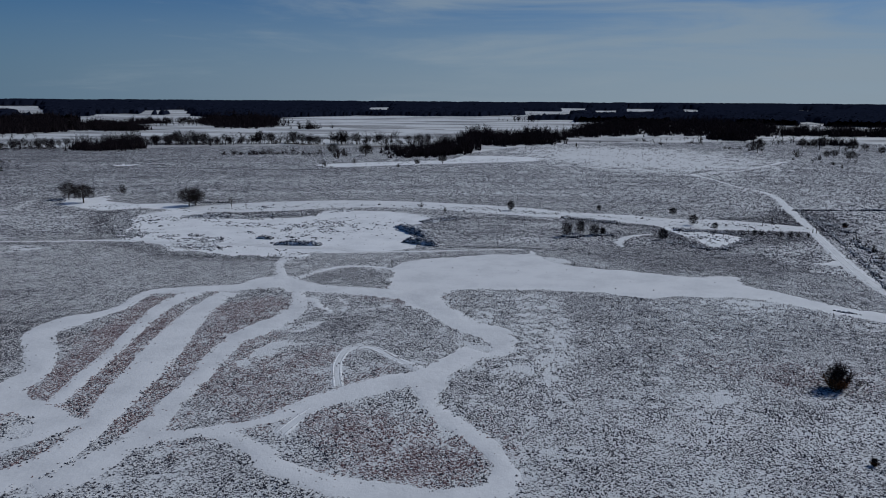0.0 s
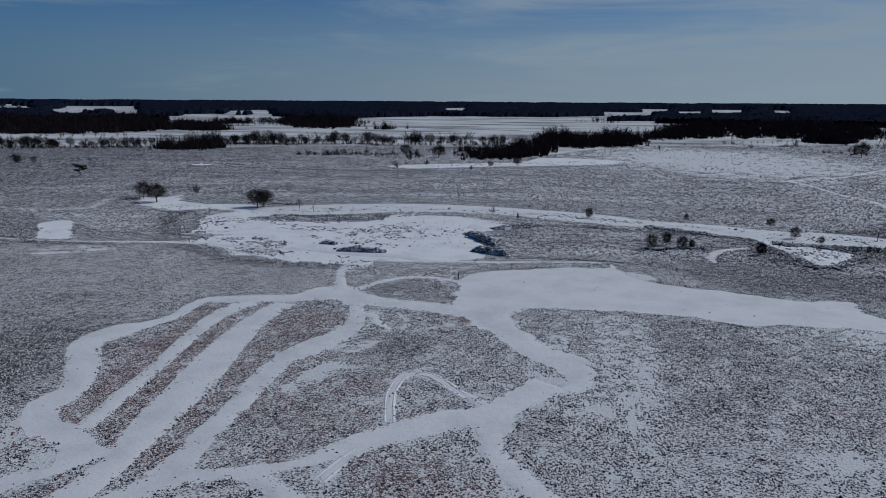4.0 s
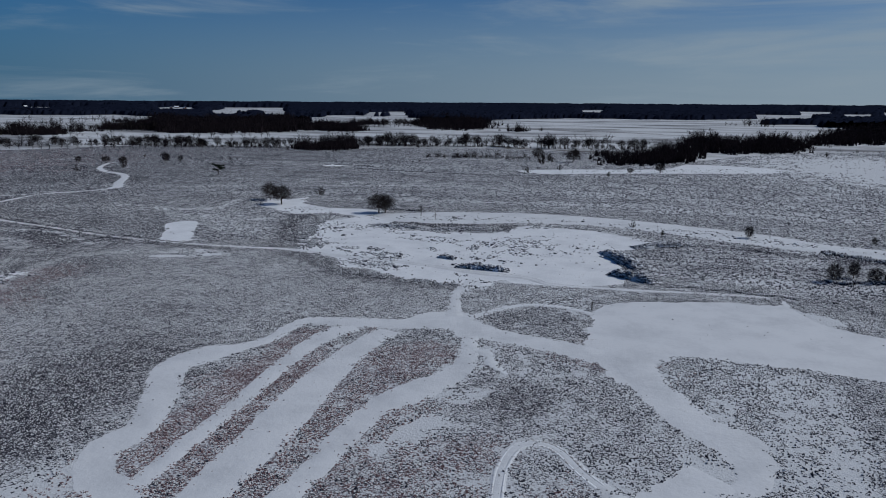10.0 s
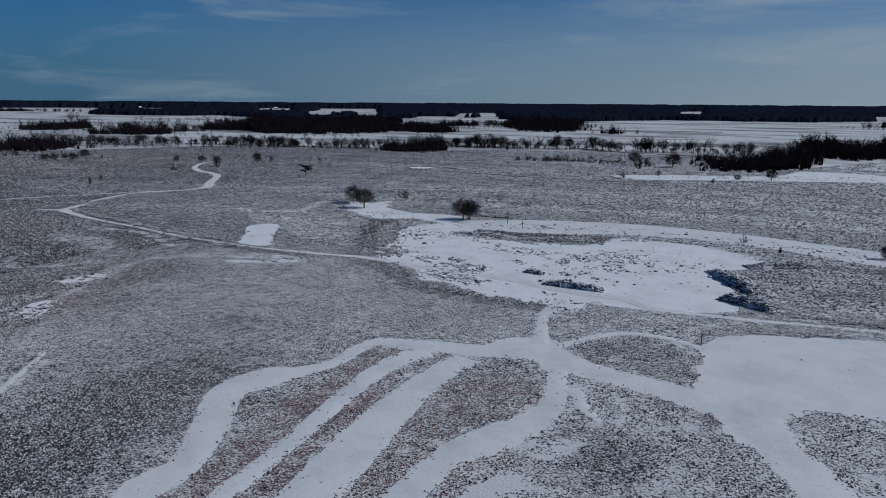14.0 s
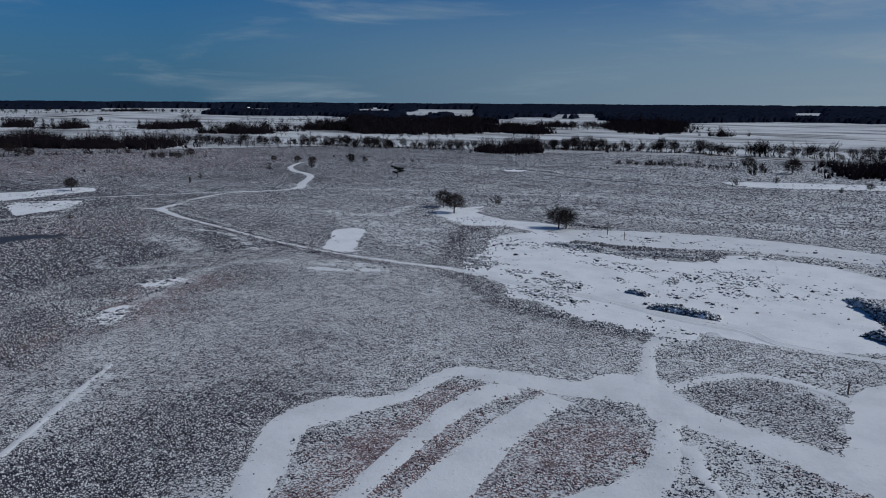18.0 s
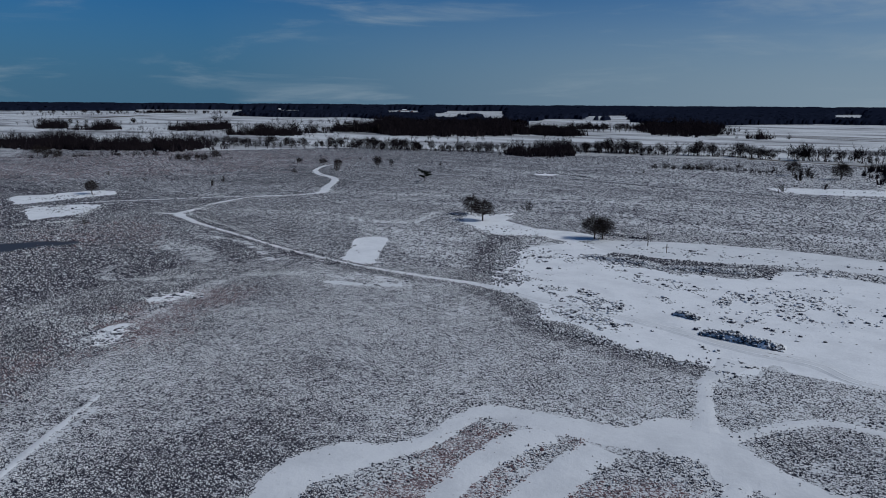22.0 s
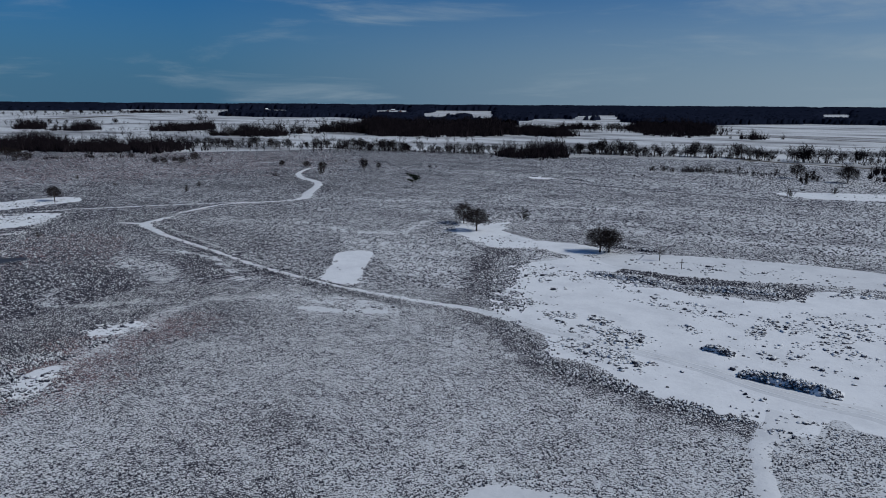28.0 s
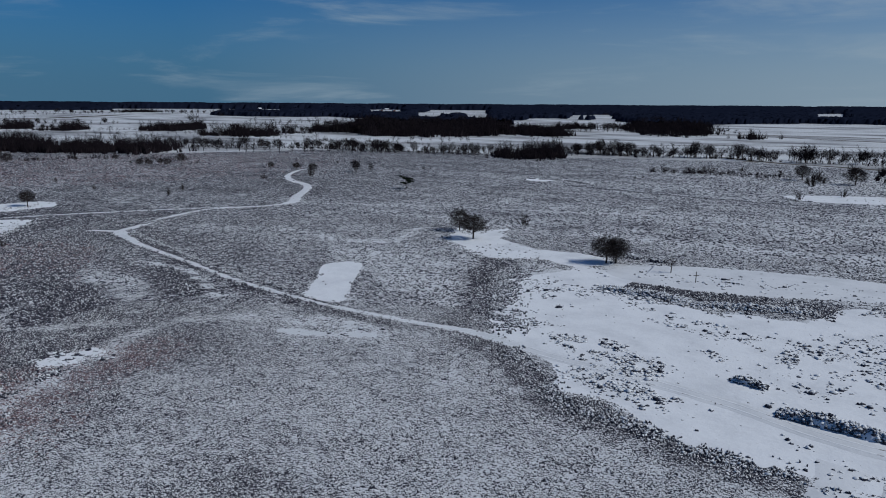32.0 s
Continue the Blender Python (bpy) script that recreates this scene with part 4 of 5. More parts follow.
bank(0.5, 228.5, 20, 7, 1.4, 30, 10, "heather-grown rim of a sandy rise", M_HEATH)
bank(-80.5, 232.6, 20.7, 7, 1.0, 1, 5, "low sand bank topped with dark heather", M_HEATH)
bank(-59.5, 234.9, 24.2, 6, 0.9, 21, 6, "low sand bank topped with dark heather", M_HEATH)


# ---------------------------------------------------------------- trees
def rod(vs, fs, a, b, ra, rb, sides=5):
    """A tapered limb from a to b."""
    a, b = Vector(a), Vector(b)
    d = (b - a).normalized()
    u = d.orthogonal().normalized()
    v = d.cross(u)
    base = len(vs)
    for p, r in ((a, ra), (b, rb)):
        vs += [tuple(p + r * (math.cos(math.tau * k / sides) * u + math.sin(math.tau * k / sides) * v)) for k in range(sides)]
    fs += [(base + k, base + (k + 1) % sides, base + sides + (k + 1) % sides, base + sides + k) for k in range(sides)]


def sliver(vs, fs, a, d, length, width, g):
    """A thin twig."""
    u = d.orthogonal().normalized()
    u.rotate(Matrix.Rotation(g.uniform(0, 6.28), 3, d))
    base = len(vs)
    bend = d + Vector((g.uniform(-.3, .3), g.uniform(-.3, .3), g.uniform(-.1, .4)))
    mid, tip = a + d * length * 0.5, a + d * length * 0.5 + bend * length * 0.5
    vs += [tuple(a + u * width), tuple(a - u * width), tuple(mid + u * width * 0.7), tuple(tip)]
    fs += [(base, base + 1, base + 2), (base + 1, base + 3, base + 2)]


def bare_tree(seed, height, spread, limbs, twigs, bole, label, group, thick=0.004):
    """A leafless broadleaf tree: bole, crooked limbs out to a lumpy crown, and a haze of twigs."""
    g = random.Random(seed)
    tree = tagged(new("bare_tree"), label, "tree", group)
    vs, fs, cv, cf = [], [], [], []
    fork = height * bole
    rod(vs, fs, (0, 0, -0.2), (g.uniform(-.1, .1), g.uniform(-.1, .1), fork), height * 0.030, height * 0.022, 7)
    rod(vs, fs, (0, 0, fork), (g.uniform(-.3, .3), g.uniform(-.3, .3), height * 0.8), height * 0.020, height * 0.006, 5)
    middle, rad = Vector((0, 0, height * (0.5 + bole * 0.42))), Vector((height * 0.44 * spread, height * 0.44 * spread, height * (0.5 - bole * 0.42)))
    phase = [g.uniform(0, 6.28) for k in range(4)]

    def rim(ang, up, share):
        lump = 0.97 + 0.17 * math.sin(3 * ang + phase[0] + 2 * up) + 0.13 * math.sin(5 * ang + phase[1] - 4 * up) + 0.10 * math.sin(7 * up + phase[2])
        flat = math.sqrt(max(0.0, 1 - up * up))
        return middle + Vector((math.cos(ang) * flat * rad.x, math.sin(ang) * flat * rad.y, up * rad.z)) * (share * lump)

    for k in range(limbs):
        ang, up = k * 2.4 + g.uniform(-0.3, 0.3), g.uniform(-0.75, 0.9)
        tip = rim(ang, up, 0.86)
        start = Vector((0, 0, fork + (height * 0.72 - fork) * max(0.0, 0.5 * up + 0.3) * g.uniform(0.4, 1)))
        knee = start.lerp(tip, 0.5) + Vector((g.uniform(-.05, .05), g.uniform(-.05, .05), g.uniform(0, .07))) * height
        rod(vs, fs, start, knee, height * 0.011, height * 0.007, 4)
        rod(vs, fs, knee, tip, height * 0.007, height * 0.003, 3)
        for j in range(5):
            end = rim(ang + g.uniform(-0.6, 0.6), max(-0.95, min(0.97, up + g.uniform(-0.4, 0.4))), g.uniform(0.8, 0.98))
            rod(vs, fs, knee.lerp(tip, g.uniform(0, 0.8)), end, height * 0.0045, height * 0.0018, 3)
    for k in range(twigs):
        up = g.uniform(-0.92, 1.0)
        p = rim(g.uniform(0, 6.28), up, 0.30 + 0.68 * g.random() ** 0.55)
        way = ((p - middle).normalized() + Vector((g.uniform(-1, 1), g.uniform(-1, 1), g.uniform(-0.6, 1)))).normalized()
        sliver(cv, cf, p, way, height * g.uniform(0.05, 0.13), height * thick * g.uniform(0.6, 1.5), g)
    k = height / max(v[2] for v in cv)
    part("trunk", [(x, y, z * k if z > 0 else z) for x, y, z in vs], fs, M_BARK, tree)
    part("crown", [(x, y, max(0.1, z * k)) for x, y, z in cv], cf, M_WOOD if thick > 0.004 else M_TWIG, tree)
    return tree


def needle_tree(seed, height, width, base, label, group, flat=False, tuft=34):
    """A pine: a bare bole with irregular pads of dark needles on its limbs."""
    g = random.Random(seed)
    tree = tagged(new("pine_tree"), label, "tree", group)
    vs, fs, cv, cf = [], [], [], []
    rod(vs, fs, (0, 0, -0.2), (0.04 * height, 0, height * 0.92), height * 0.03, height * 0.008, 6)
    for k in range(16 if not flat else 13):
        u = k / 15
        z = height * (base + (0.97 - base) * u)
        reach = width * (0.5 if flat else (1.0 - 0.85 * (u - 0.2) ** 2 * (2.4 if u > 0.2 else 0.5)) * 0.8) * g.uniform(0.35, 1.0)
        ang = g.uniform(0, 6.28)
        tip = Vector((math.cos(ang) * reach, math.sin(ang) * reach, z + g.uniform(-0.02, 0.06) * height))
        rod(vs, fs, (0.04 * height * u, 0, z - 0.04 * height), tip, height * 0.009, height * 0.003, 3)
        for j in range(4):
            c = Vector((0, 0, z)).lerp(tip, g.uniform(0.35, 1.05))
            for n in range(tuft):
                way = Vector((g.gauss(0, 1), g.gauss(0, 1), g.gauss(0.25, 0.55))).normalized()
                sliver(cv, cf, c + way * 0.03 * height, way, height * g.uniform(0.05, 0.11), height * 0.011, g)
    k = height / max(v[2] for v in cv)
    part("trunk", [(x, y, z * k if z > 0 else z) for x, y, z in vs], fs, M_BARK, tree)
    part("crown", [(x, y, z * k) for x, y, z in cv], cf, M_NEEDLE, tree)
    return tree


def shrub(seed, height, width, leaf, label, group, stems=12, twigs=34, thick=0.009):
    """Many stems from the ground with twigs along them."""
    g = random.Random(seed)
    bush = tagged(new("shrub"), label, "shrub", group)
    vs, fs, cv, cf = [], [], [], []
    for k in range(stems):
        ang, out = g.uniform(0, 6.28), g.uniform(0.05, 0.5) * width
        root = Vector((math.cos(ang) * out * 0.35, math.sin(ang) * out * 0.35, -0.1))
        tip = Vector((math.cos(ang) * out, math.sin(ang) * out, height * g.uniform(0.6, 0.95) * (1 - 0.5 * (2 * out / width) ** 2)))
        rod(vs, fs, root, tip, height * 0.014, height * 0.005, 3)
        for j in range(twigs):
            p = root.lerp(tip, g.uniform(0.15, 1.0))
            way = (Vector((g.uniform(-1, 1), g.uniform(-1, 1), g.uniform(-0.3, 1.1)))).normalized()
            sliver(cv, cf, p, way, height * g.uniform(0.08, 0.20), height * thick * g.uniform(0.6, 1.6), g)
    k = height / max(v[2] for v in cv)
    part("stem", [(x, y, z * k if z > 0 else z) for x, y, z in vs], fs, M_BARK, bush)
    if leaf is M_LEAF:
        low = [f for f in cf if cv[f[0]][2] < height * 0.38]
        high = [f for f in cf if cv[f[0]][2] >= height * 0.38]
        part("dry_foliage", [(x, y, max(0.02, z * k)) for x, y, z in cv], low, M_LEAF, bush, "rusty dry leaves")
        part("crown", [(x, y, max(0.02, z * k)) for x, y, z in cv], high, M_TWIG, bush, "dark dense twigs")
    else:
        part("crown", [(x, y, max(0.02, z * k)) for x, y, z in cv], cf, leaf, bush)
    return bush


OAKS = [bare_tree(3 + k, 8.0, (0.95, 0.88, 1.02)[k], 15, 3400, (0.22, 0.27, 0.18)[k], "round-crowned bare oak standing in snow", "oaks on the heath", 0.0028) for k in range(3)]
ROWS = [bare_tree(30 + k, 10.0, (0.85, 0.75, 0.95, 0.8)[k], 12, 1500, (0.24, 0.18, 0.28, 0.20)[k], "bare winter tree in a lane of trees", "trees along the lanes", 0.0045) for k in range(4)]
YOUNG = [bare_tree(50 + k, 4.5, (0.66, 0.8, 0.58)[k], 9, 1500, (0.08, 0.05, 0.10)[k], "young dark tree with dense twigs on the heath", "young trees", 0.0068) for k in range(3)]
SHRUBS = [shrub(70 + k, 3.0, (3.4, 2.6, 4.0)[k], M_TWIG, "leafless dark shrub in the heather", "shrubs on the heath") for k in range(3)]
SAPLING = bare_tree(91, 4.5, 0.7, 6, 240, 0.35, "slender bare sapling on the snow", "")
BEECH = shrub(95, 4.6, 4.4, M_LEAF, "round dense shrub with rusty dry leaves low down", "", 40, 70, 0.0050)
FLAT_PINE = needle_tree(96, 6.0, 8.0, 0.35, "old wind-flattened dark pine", "", True, 80)


def stand(kinds, spots, own, seed, wide=1.0):
    """Sets a thing at each (x, y, height); the first of a kind is the thing itself."""
    g = random.Random(seed)
    for n, (x, y, h) in enumerate(spots):
        k = g.randrange(len(kinds))
        s = h / own
        m = Matrix.Translation((x, y, 0.02)) @ Matrix.Rotation(g.uniform(0, 6.28), 4, "Z") @ Matrix.Diagonal((s * wide * g.uniform(0.85, 1.2), s * wide * g.uniform(0.85, 1.2), s, 1))
        ob = kinds[k]
        if ob.name not in PLACED:
            PLACED.add(ob.name)
            ob.matrix_basis = m
        else:
            twin = copy_thing(ob, m)
            twin.matrix_basis = m


PLACED = set()
stand(OAKS, [(-97.6, 254.9, 8.2), (-95.6, 256.2, 7.6), (-152.3, 270.5, 8.2), (-141.7, 261.6, 8.5), (-314, 214.6, 7.1), (-356.4, 373.1, 5), (-338.8, 377.5, 5.3), (-325.9, 378.3, 5.5),
    (-488.9, 351, 4.4), (-434.7, 335.6, 5.1), (-430.3, 339.2, 5.2), (-432.5, 348.5, 4.9), (-421.7, 346.3, 5.9),
    (-437.9, 367.5, 7), (-554.2, 297.1, 9.9), (-533.8, 294.9, 9.3), (-523.6, 297.3, 7.3), (-504.2, 331.8, 3.2), (-82.9, 505.1, 9.8), (-61, 541.9, 6.3),
    (257.6, 556.1, 13), (287.6, 508, 6), (296.4, 513.9, 6.4), (294.5, 488.9, 7.4), (352, 583.6, 11.2), (330.4, 624.4, 9.4), (341.3, 625.4, 9.4),
    (358.7, 642.8, 10.7), (349.6, 540.1, 7.7), (372.1, 599, 6), (-374, 518.2, 5.6), (-17.1, 430.9, 4.1), (-57.5, 495.9, 10),
    (-0.9, 440.8, 6.7)], 8.0, 1, 1.05)
stand(SHRUBS, [(-140.2, 291, 4.8), (-384.8, 259.9, 3.2), (-344.3, 257, 2.4), (-299, 265.1, 3.6), (-308.9, 278.9, 3.5), (-315.3, 332.6, 4.3), (-441.4, 259.7, 1.6),
    (-281.7, 428.4, 2.2), (-278.3, 431.1, 1.8), (-351.5, 426.2, 2.3), (-240.4, 175, 2.5), (-523.3, 316.1, 3.2), (-524.3, 308.9, 2.7), (-494, 346.8, 2),
    (-492.2, 335.4, 1.6), (-451.4, 350.4, 1.9), (-458.7, 344.5, 2.3), (-74.7, 500.6, 5.9), (-78.3, 487.4, 4.2), (-58.7, 438.3, 4.2), (-71.9, 441.1, 1.6),
    (-96, 526.5, 4), (-161.3, 496.5, 3.5), (-156.6, 500.3, 4.2), (-149.4, 497, 3.1), (-144.7, 500.7, 2.7), (-139.6, 500.4, 4.1), (-134.7, 504.3, 5.1),
    (-132.1, 515.3, 5.2), (-125.6, 507.2, 3), (-122.1, 510, 2.7), (-118.7, 535.2, 4.2)] + [(-156.6, 462.1, 1.9), (-158.9, 456.4, 1.9), (60.3, 90.9, 1.3), (61.7, 90.9, 0.7), (92.8, 203.9, 1.6), (98.2, 203.2, 2.1), (103, 201.6, 2.1),
    (106.1, 200.8, 2.4), (108.7, 200.9, 2.2), (110.9, 200.1, 1.9), (89.1, 205.6, 1.2), (-8.7, 256.2, 2.6), (0.5, 244.4, 2.1), (277.1, 619.3, 5.2),
    (277.9, 611.9, 4.6), (253.5, 602.3, 3.5), (259.8, 595.7, 3.5), (249.9, 601.9, 3.5), (268.6, 511.7, 7.7), (251.5, 485.6, 2.4), (271, 487.1, 4.9),
    (258.5, 447, 3), (250.6, 423.7, 2.8), (259.1, 684.5, 7.4), (250.2, 683.5, 4.6), (209.1, 652.7, 3.8), (121.1, 619.5, 4.1), (270.9, 859.7, 5),
    (118.2, 180.1, 2.5), (115.3, 172, 2.4), (122.7, 195.4, 2.4), (119.4, 185.9, 2.1), (-305.9, 356.5, 7.5), (-72.9, 416.4, 4.2), (-27.8, 412.3, 3.1),
    (-74.6, 474.8, 7.6), (-71.9, 494.7, 4.6)], 3.0, 2)
stand(YOUNG, [(25.3, 249.4, 4.5), (58.4, 249.4, 2.8), (83.4, 241.4, 3.3), (83.4, 220.9, 4.3), (88, 214, 2.7), (37.6, 200.3, 5.2), (42.8, 205.8, 4.4),
    (46.4, 202.3, 4.2), (48.9, 202.4, 3), (65.3, 196.1, 4.2), (95.9, 203.1, 2.4)], 4.5, 3)
stand([SAPLING], [(-81.2, 254.4, 4.5), (-73.9, 409.9, 5.5)], 4.5, 4)
stand([BEECH], [(56.5, 89.7, 4.5), (48.9, 68.9, 1.2), (131.7, 216.6, 2.4)], 4.6, 5, 0.95)
stand([FLAT_PINE], [(-231.2, 345.4, 6.4)], 6.0, 6, 1.15)
stand(ROWS, [(-304.3, 391.1, 8.6), (-300.5, 388.2, 7.4), (-297, 396.9, 5.5)], 10.0, 7, 0.8)


def lane(points, spacing, height, seed):
    """Trees along a line, unevenly spaced."""
    g = random.Random(seed)
    line = smooth_line([(x, y, 0) for x, y in points], 2.0)
    run, at, spots = 0.0, g.uniform(0, spacing), []
    for a, b in zip(line, line[1:]):
        run += math.hypot(*(b - a)[:2])
        if run > at:
            at = run + spacing * g.choice((0.2, 0.5, 1.0, 1.9)) * g.uniform(0.7, 1.3)
            spots.append((b[0] + g.uniform(-6, 6), b[1] + g.uniform(-6, 6), height * g.choice((0.45, 0.7, 0.85, 1.0, 1.15)) * g.uniform(0.85, 1.1)))
    stand(ROWS, spots, 10.0, seed)


lane([(-274, 613), (-230, 629), (-201, 634), (-158, 634), (-134, 637), (-101, 632), (-55, 641), (-13, 636)], 2.9, 11, 100)
lane([(-595, 460), (-527, 492), (-468, 530), (-379, 538), (-318, 577)], 5.0, 9, 101)
lane([(-476, 1103), (-427, 1116), (-393, 1182)], 5.6, 12, 102)
lane([(-698, 746), (-656, 758), (-637, 802)], 5.6, 14, 103)
lane([(-709, 578), (-706, 600), (-728, 646)], 5.0, 13, 104)
lane([(-2505, 1150), (-2421, 1292), (-2322, 1458), (-2077, 1606)], 16.1, 15, 105)
lane([(-710, 685), (-698, 746)], 7.4, 11, 106)
lane([(-477, 526), (-423, 526), (-374, 533), (-312, 550)], 5.6, 9, 107)
lane([(-918, 1000), (-851, 996), (-846, 1061)], 8.7, 12, 108)
lane([(-1075, 567), (-1053, 588)], 7.4, 12, 109)
lane([(-280, 607), (-239, 610), (-202, 612)], 5.6, 9, 110)
lane([(-1396, 662), (-1322, 686), (-1263, 803)], 18.6, 10, 111)


def spikes(root, tip, w):
    """Three-sided tapering stems, one for each root and tip."""
    d = tip - root
    d = d / (np.linalg.norm(d, axis=-1, keepdims=True) + 1e-9)
    u = np.cross(d, [0.31, 0.87, 0.38])
    u /= np.linalg.norm(u, axis=-1, keepdims=True) + 1e-9
    v = np.cross(d, u)
    ring = [root + w[:, None] * (math.cos(a) * u + math.sin(a) * v) for a in (0.3, 2.4, 4.5)]
    verts = np.stack([*ring, tip], 1).reshape(-1, 3)
    tris = np.array([(0, 1, 3), (1, 2, 3), (2, 0, 3)])
    return verts, (tris[None] + (np.arange(len(root)) * 4)[:, None, None]).reshape(-1, 3)


def joined(*pieces):
    base, vs, ts = 0, [], []
    for v, t in pieces:
        vs.append(v), ts.append(t + base)
        base += len(v)
    return np.concatenate(vs), np.concatenate(ts)


def winter_trees(x, y, tall, g, bole=0.25, slim=0.36, limbs=8, twigs=90, fat=1.0):
    """Leafless trees, all in one mesh: stem, limbs to the rim of an uneven crown, twigs along the limbs."""
    n = len(x)
    foot = np.stack([x, y, 0 * x - 0.2], -1)
    top = foot + np.stack([0.05 * tall * g.normal(0, 1, n), 0.05 * tall * g.normal(0, 1, n), 0.93 * tall], -1)
    stem = spikes(foot, top, 0.016 * tall * fat)
    h = tall[:, None]
    a = np.arange(limbs) * 2.4 + g.random((n, 1)) * 6.3 + g.normal(0, 0.3, (n, limbs))
    up = g.uniform(-0.7, 0.95, (n, limbs))
    out = h * slim * np.sqrt(1 - up * up) * g.uniform(0.65, 1.15, (n, limbs))
    tip = np.stack([x[:, None] + out * np.cos(a), y[:, None] + out * np.sin(a), h * ((1 + bole) / 2 + (1 - bole) / 2 * up * g.uniform(0.8, 1.0, (n, limbs)))], -1)
    start = foot[:, None] + (top - foot)[:, None] * (bole + (0.8 - bole) * np.clip(0.5 * up + 0.3, 0.02, 1))[..., None]
    branch = spikes(start.reshape(-1, 3), tip.reshape(-1, 3), np.repeat(0.007 * tall * fat, limbs))
    k = g.integers(0, limbs, (n, twigs))
    row = np.arange(n)[:, None]
    at = g.uniform(0.25, 1.05, (n, twigs, 1))
    p = start[row, k] * (1 - at) + tip[row, k] * at + g.normal(0, 0.035, (n, twigs, 3)) * h[..., None]
    way = g.normal(0, 1, (n, twigs, 3)) + (0, 0, 0.35)
    way += 0.9 * (tip[row, k] - start[row, k]) / (np.linalg.norm(tip[row, k] - start[row, k], axis=-1, keepdims=True) + 1e-9)
    way /= np.linalg.norm(way, axis=-1, keepdims=True)
    end = p + way * (h * g.uniform(0.07, 0.16, (n, twigs)))[..., None]
    side = np.cross(way, g.normal(0, 1, (n, twigs, 3)))
    side *= (h * 0.0055 * fat * g.uniform(0.6, 1.5, (n, twigs)))[..., None] / (np.linalg.norm(side, axis=-1, keepdims=True) + 1e-9)
    verts = np.stack([p + side, p - side, end], 2).reshape(-1, 3)
    verts[:, 2] = np.maximum(verts[:, 2], -0.1)
    return joined(stem, branch, (verts, np.arange(n * twigs * 3).reshape(-1, 3)))


def thicket(x, y, tall, g, stems=5, spread=0.35):
    """Young growth under the trees: leaning stems from one foot."""
    r = lambda: g.normal(0, spread, x.size * stems) * np.repeat(tall, stems)
    fx, fy = np.repeat(x, stems) + r(), np.repeat(y, stems) + r()
    t = np.repeat(tall, stems) * g.uniform(0.4, 1.0, fx.size)
    foot = np.stack([fx, fy, 0 * fx - 0.1], -1)
    return spikes(foot, foot + np.stack([0.25 * t * g.normal(0, 1, fx.size), 0.25 * t * g.normal(0, 1, fx.size), t], -1), t * g.uniform(0.09, 0.20, fx.size))


def hedge(points, seed, height=3.6, band=5.0, gap=0.30):
    """Wild scrub and small trees along a lane or ditch, with gaps."""
    g = np.random.default_rng(seed)
    line = np.repeat(smooth_line([(x, y, 0) for x, y in points], 2.4), 2, 0)
    keep = lattice_noise(line[:, 0], line[:, 1], 14.0, seed) > gap
    n = keep.sum()
    x, y = line[keep, 0] + g.normal(0, band, n), line[keep, 1] + g.normal(0, band, n)
    tall = height * np.minimum(g.lognormal(-0.35, 0.45, n), 1.8)
    v, t = joined(winter_trees(x, y, tall, g, 0.08, 0.45, 7, 60, 1.5), thicket(x, y, tall * 0.6, g, 4))
    tagged(new("hedge", packed("hedge", v, t, M_WOOD)), "dark wild scrub along a field lane", "hedge", "hedges by the fields", kind="stuff")


def tree_row(points, spacing, height, seed):
    """A far row of bare trees between fields."""
    g = np.random.default_rng(seed)
    line = smooth_line([(x, y, 0) for x, y in points], spacing)
    n = len(line)
    x, y = line[:, 0] + g.normal(0, spacing * 0.35, n), line[:, 1] + g.normal(0, 3.0, n)
    tall = height * g.choice([0.6, 0.85, 1.0, 1.1], n) * g.uniform(0.85, 1.1, n)
    v, t = winter_trees(x, y, tall, g, 0.16, 0.45, 9, 110, 2.2)
    tagged(new("tree_row", packed("tree_row", v, t, M_WOOD)), "row of bare trees between snowy fields", "tree row", "tree rows in the fields", kind="stuff")


def ditch(points, width):
    line = smooth_line([(x, y, width) for x, y in points], 4.0)
    track("ditch", line, M_DITCH, -0.03, "rough dark grass along a field ditch")


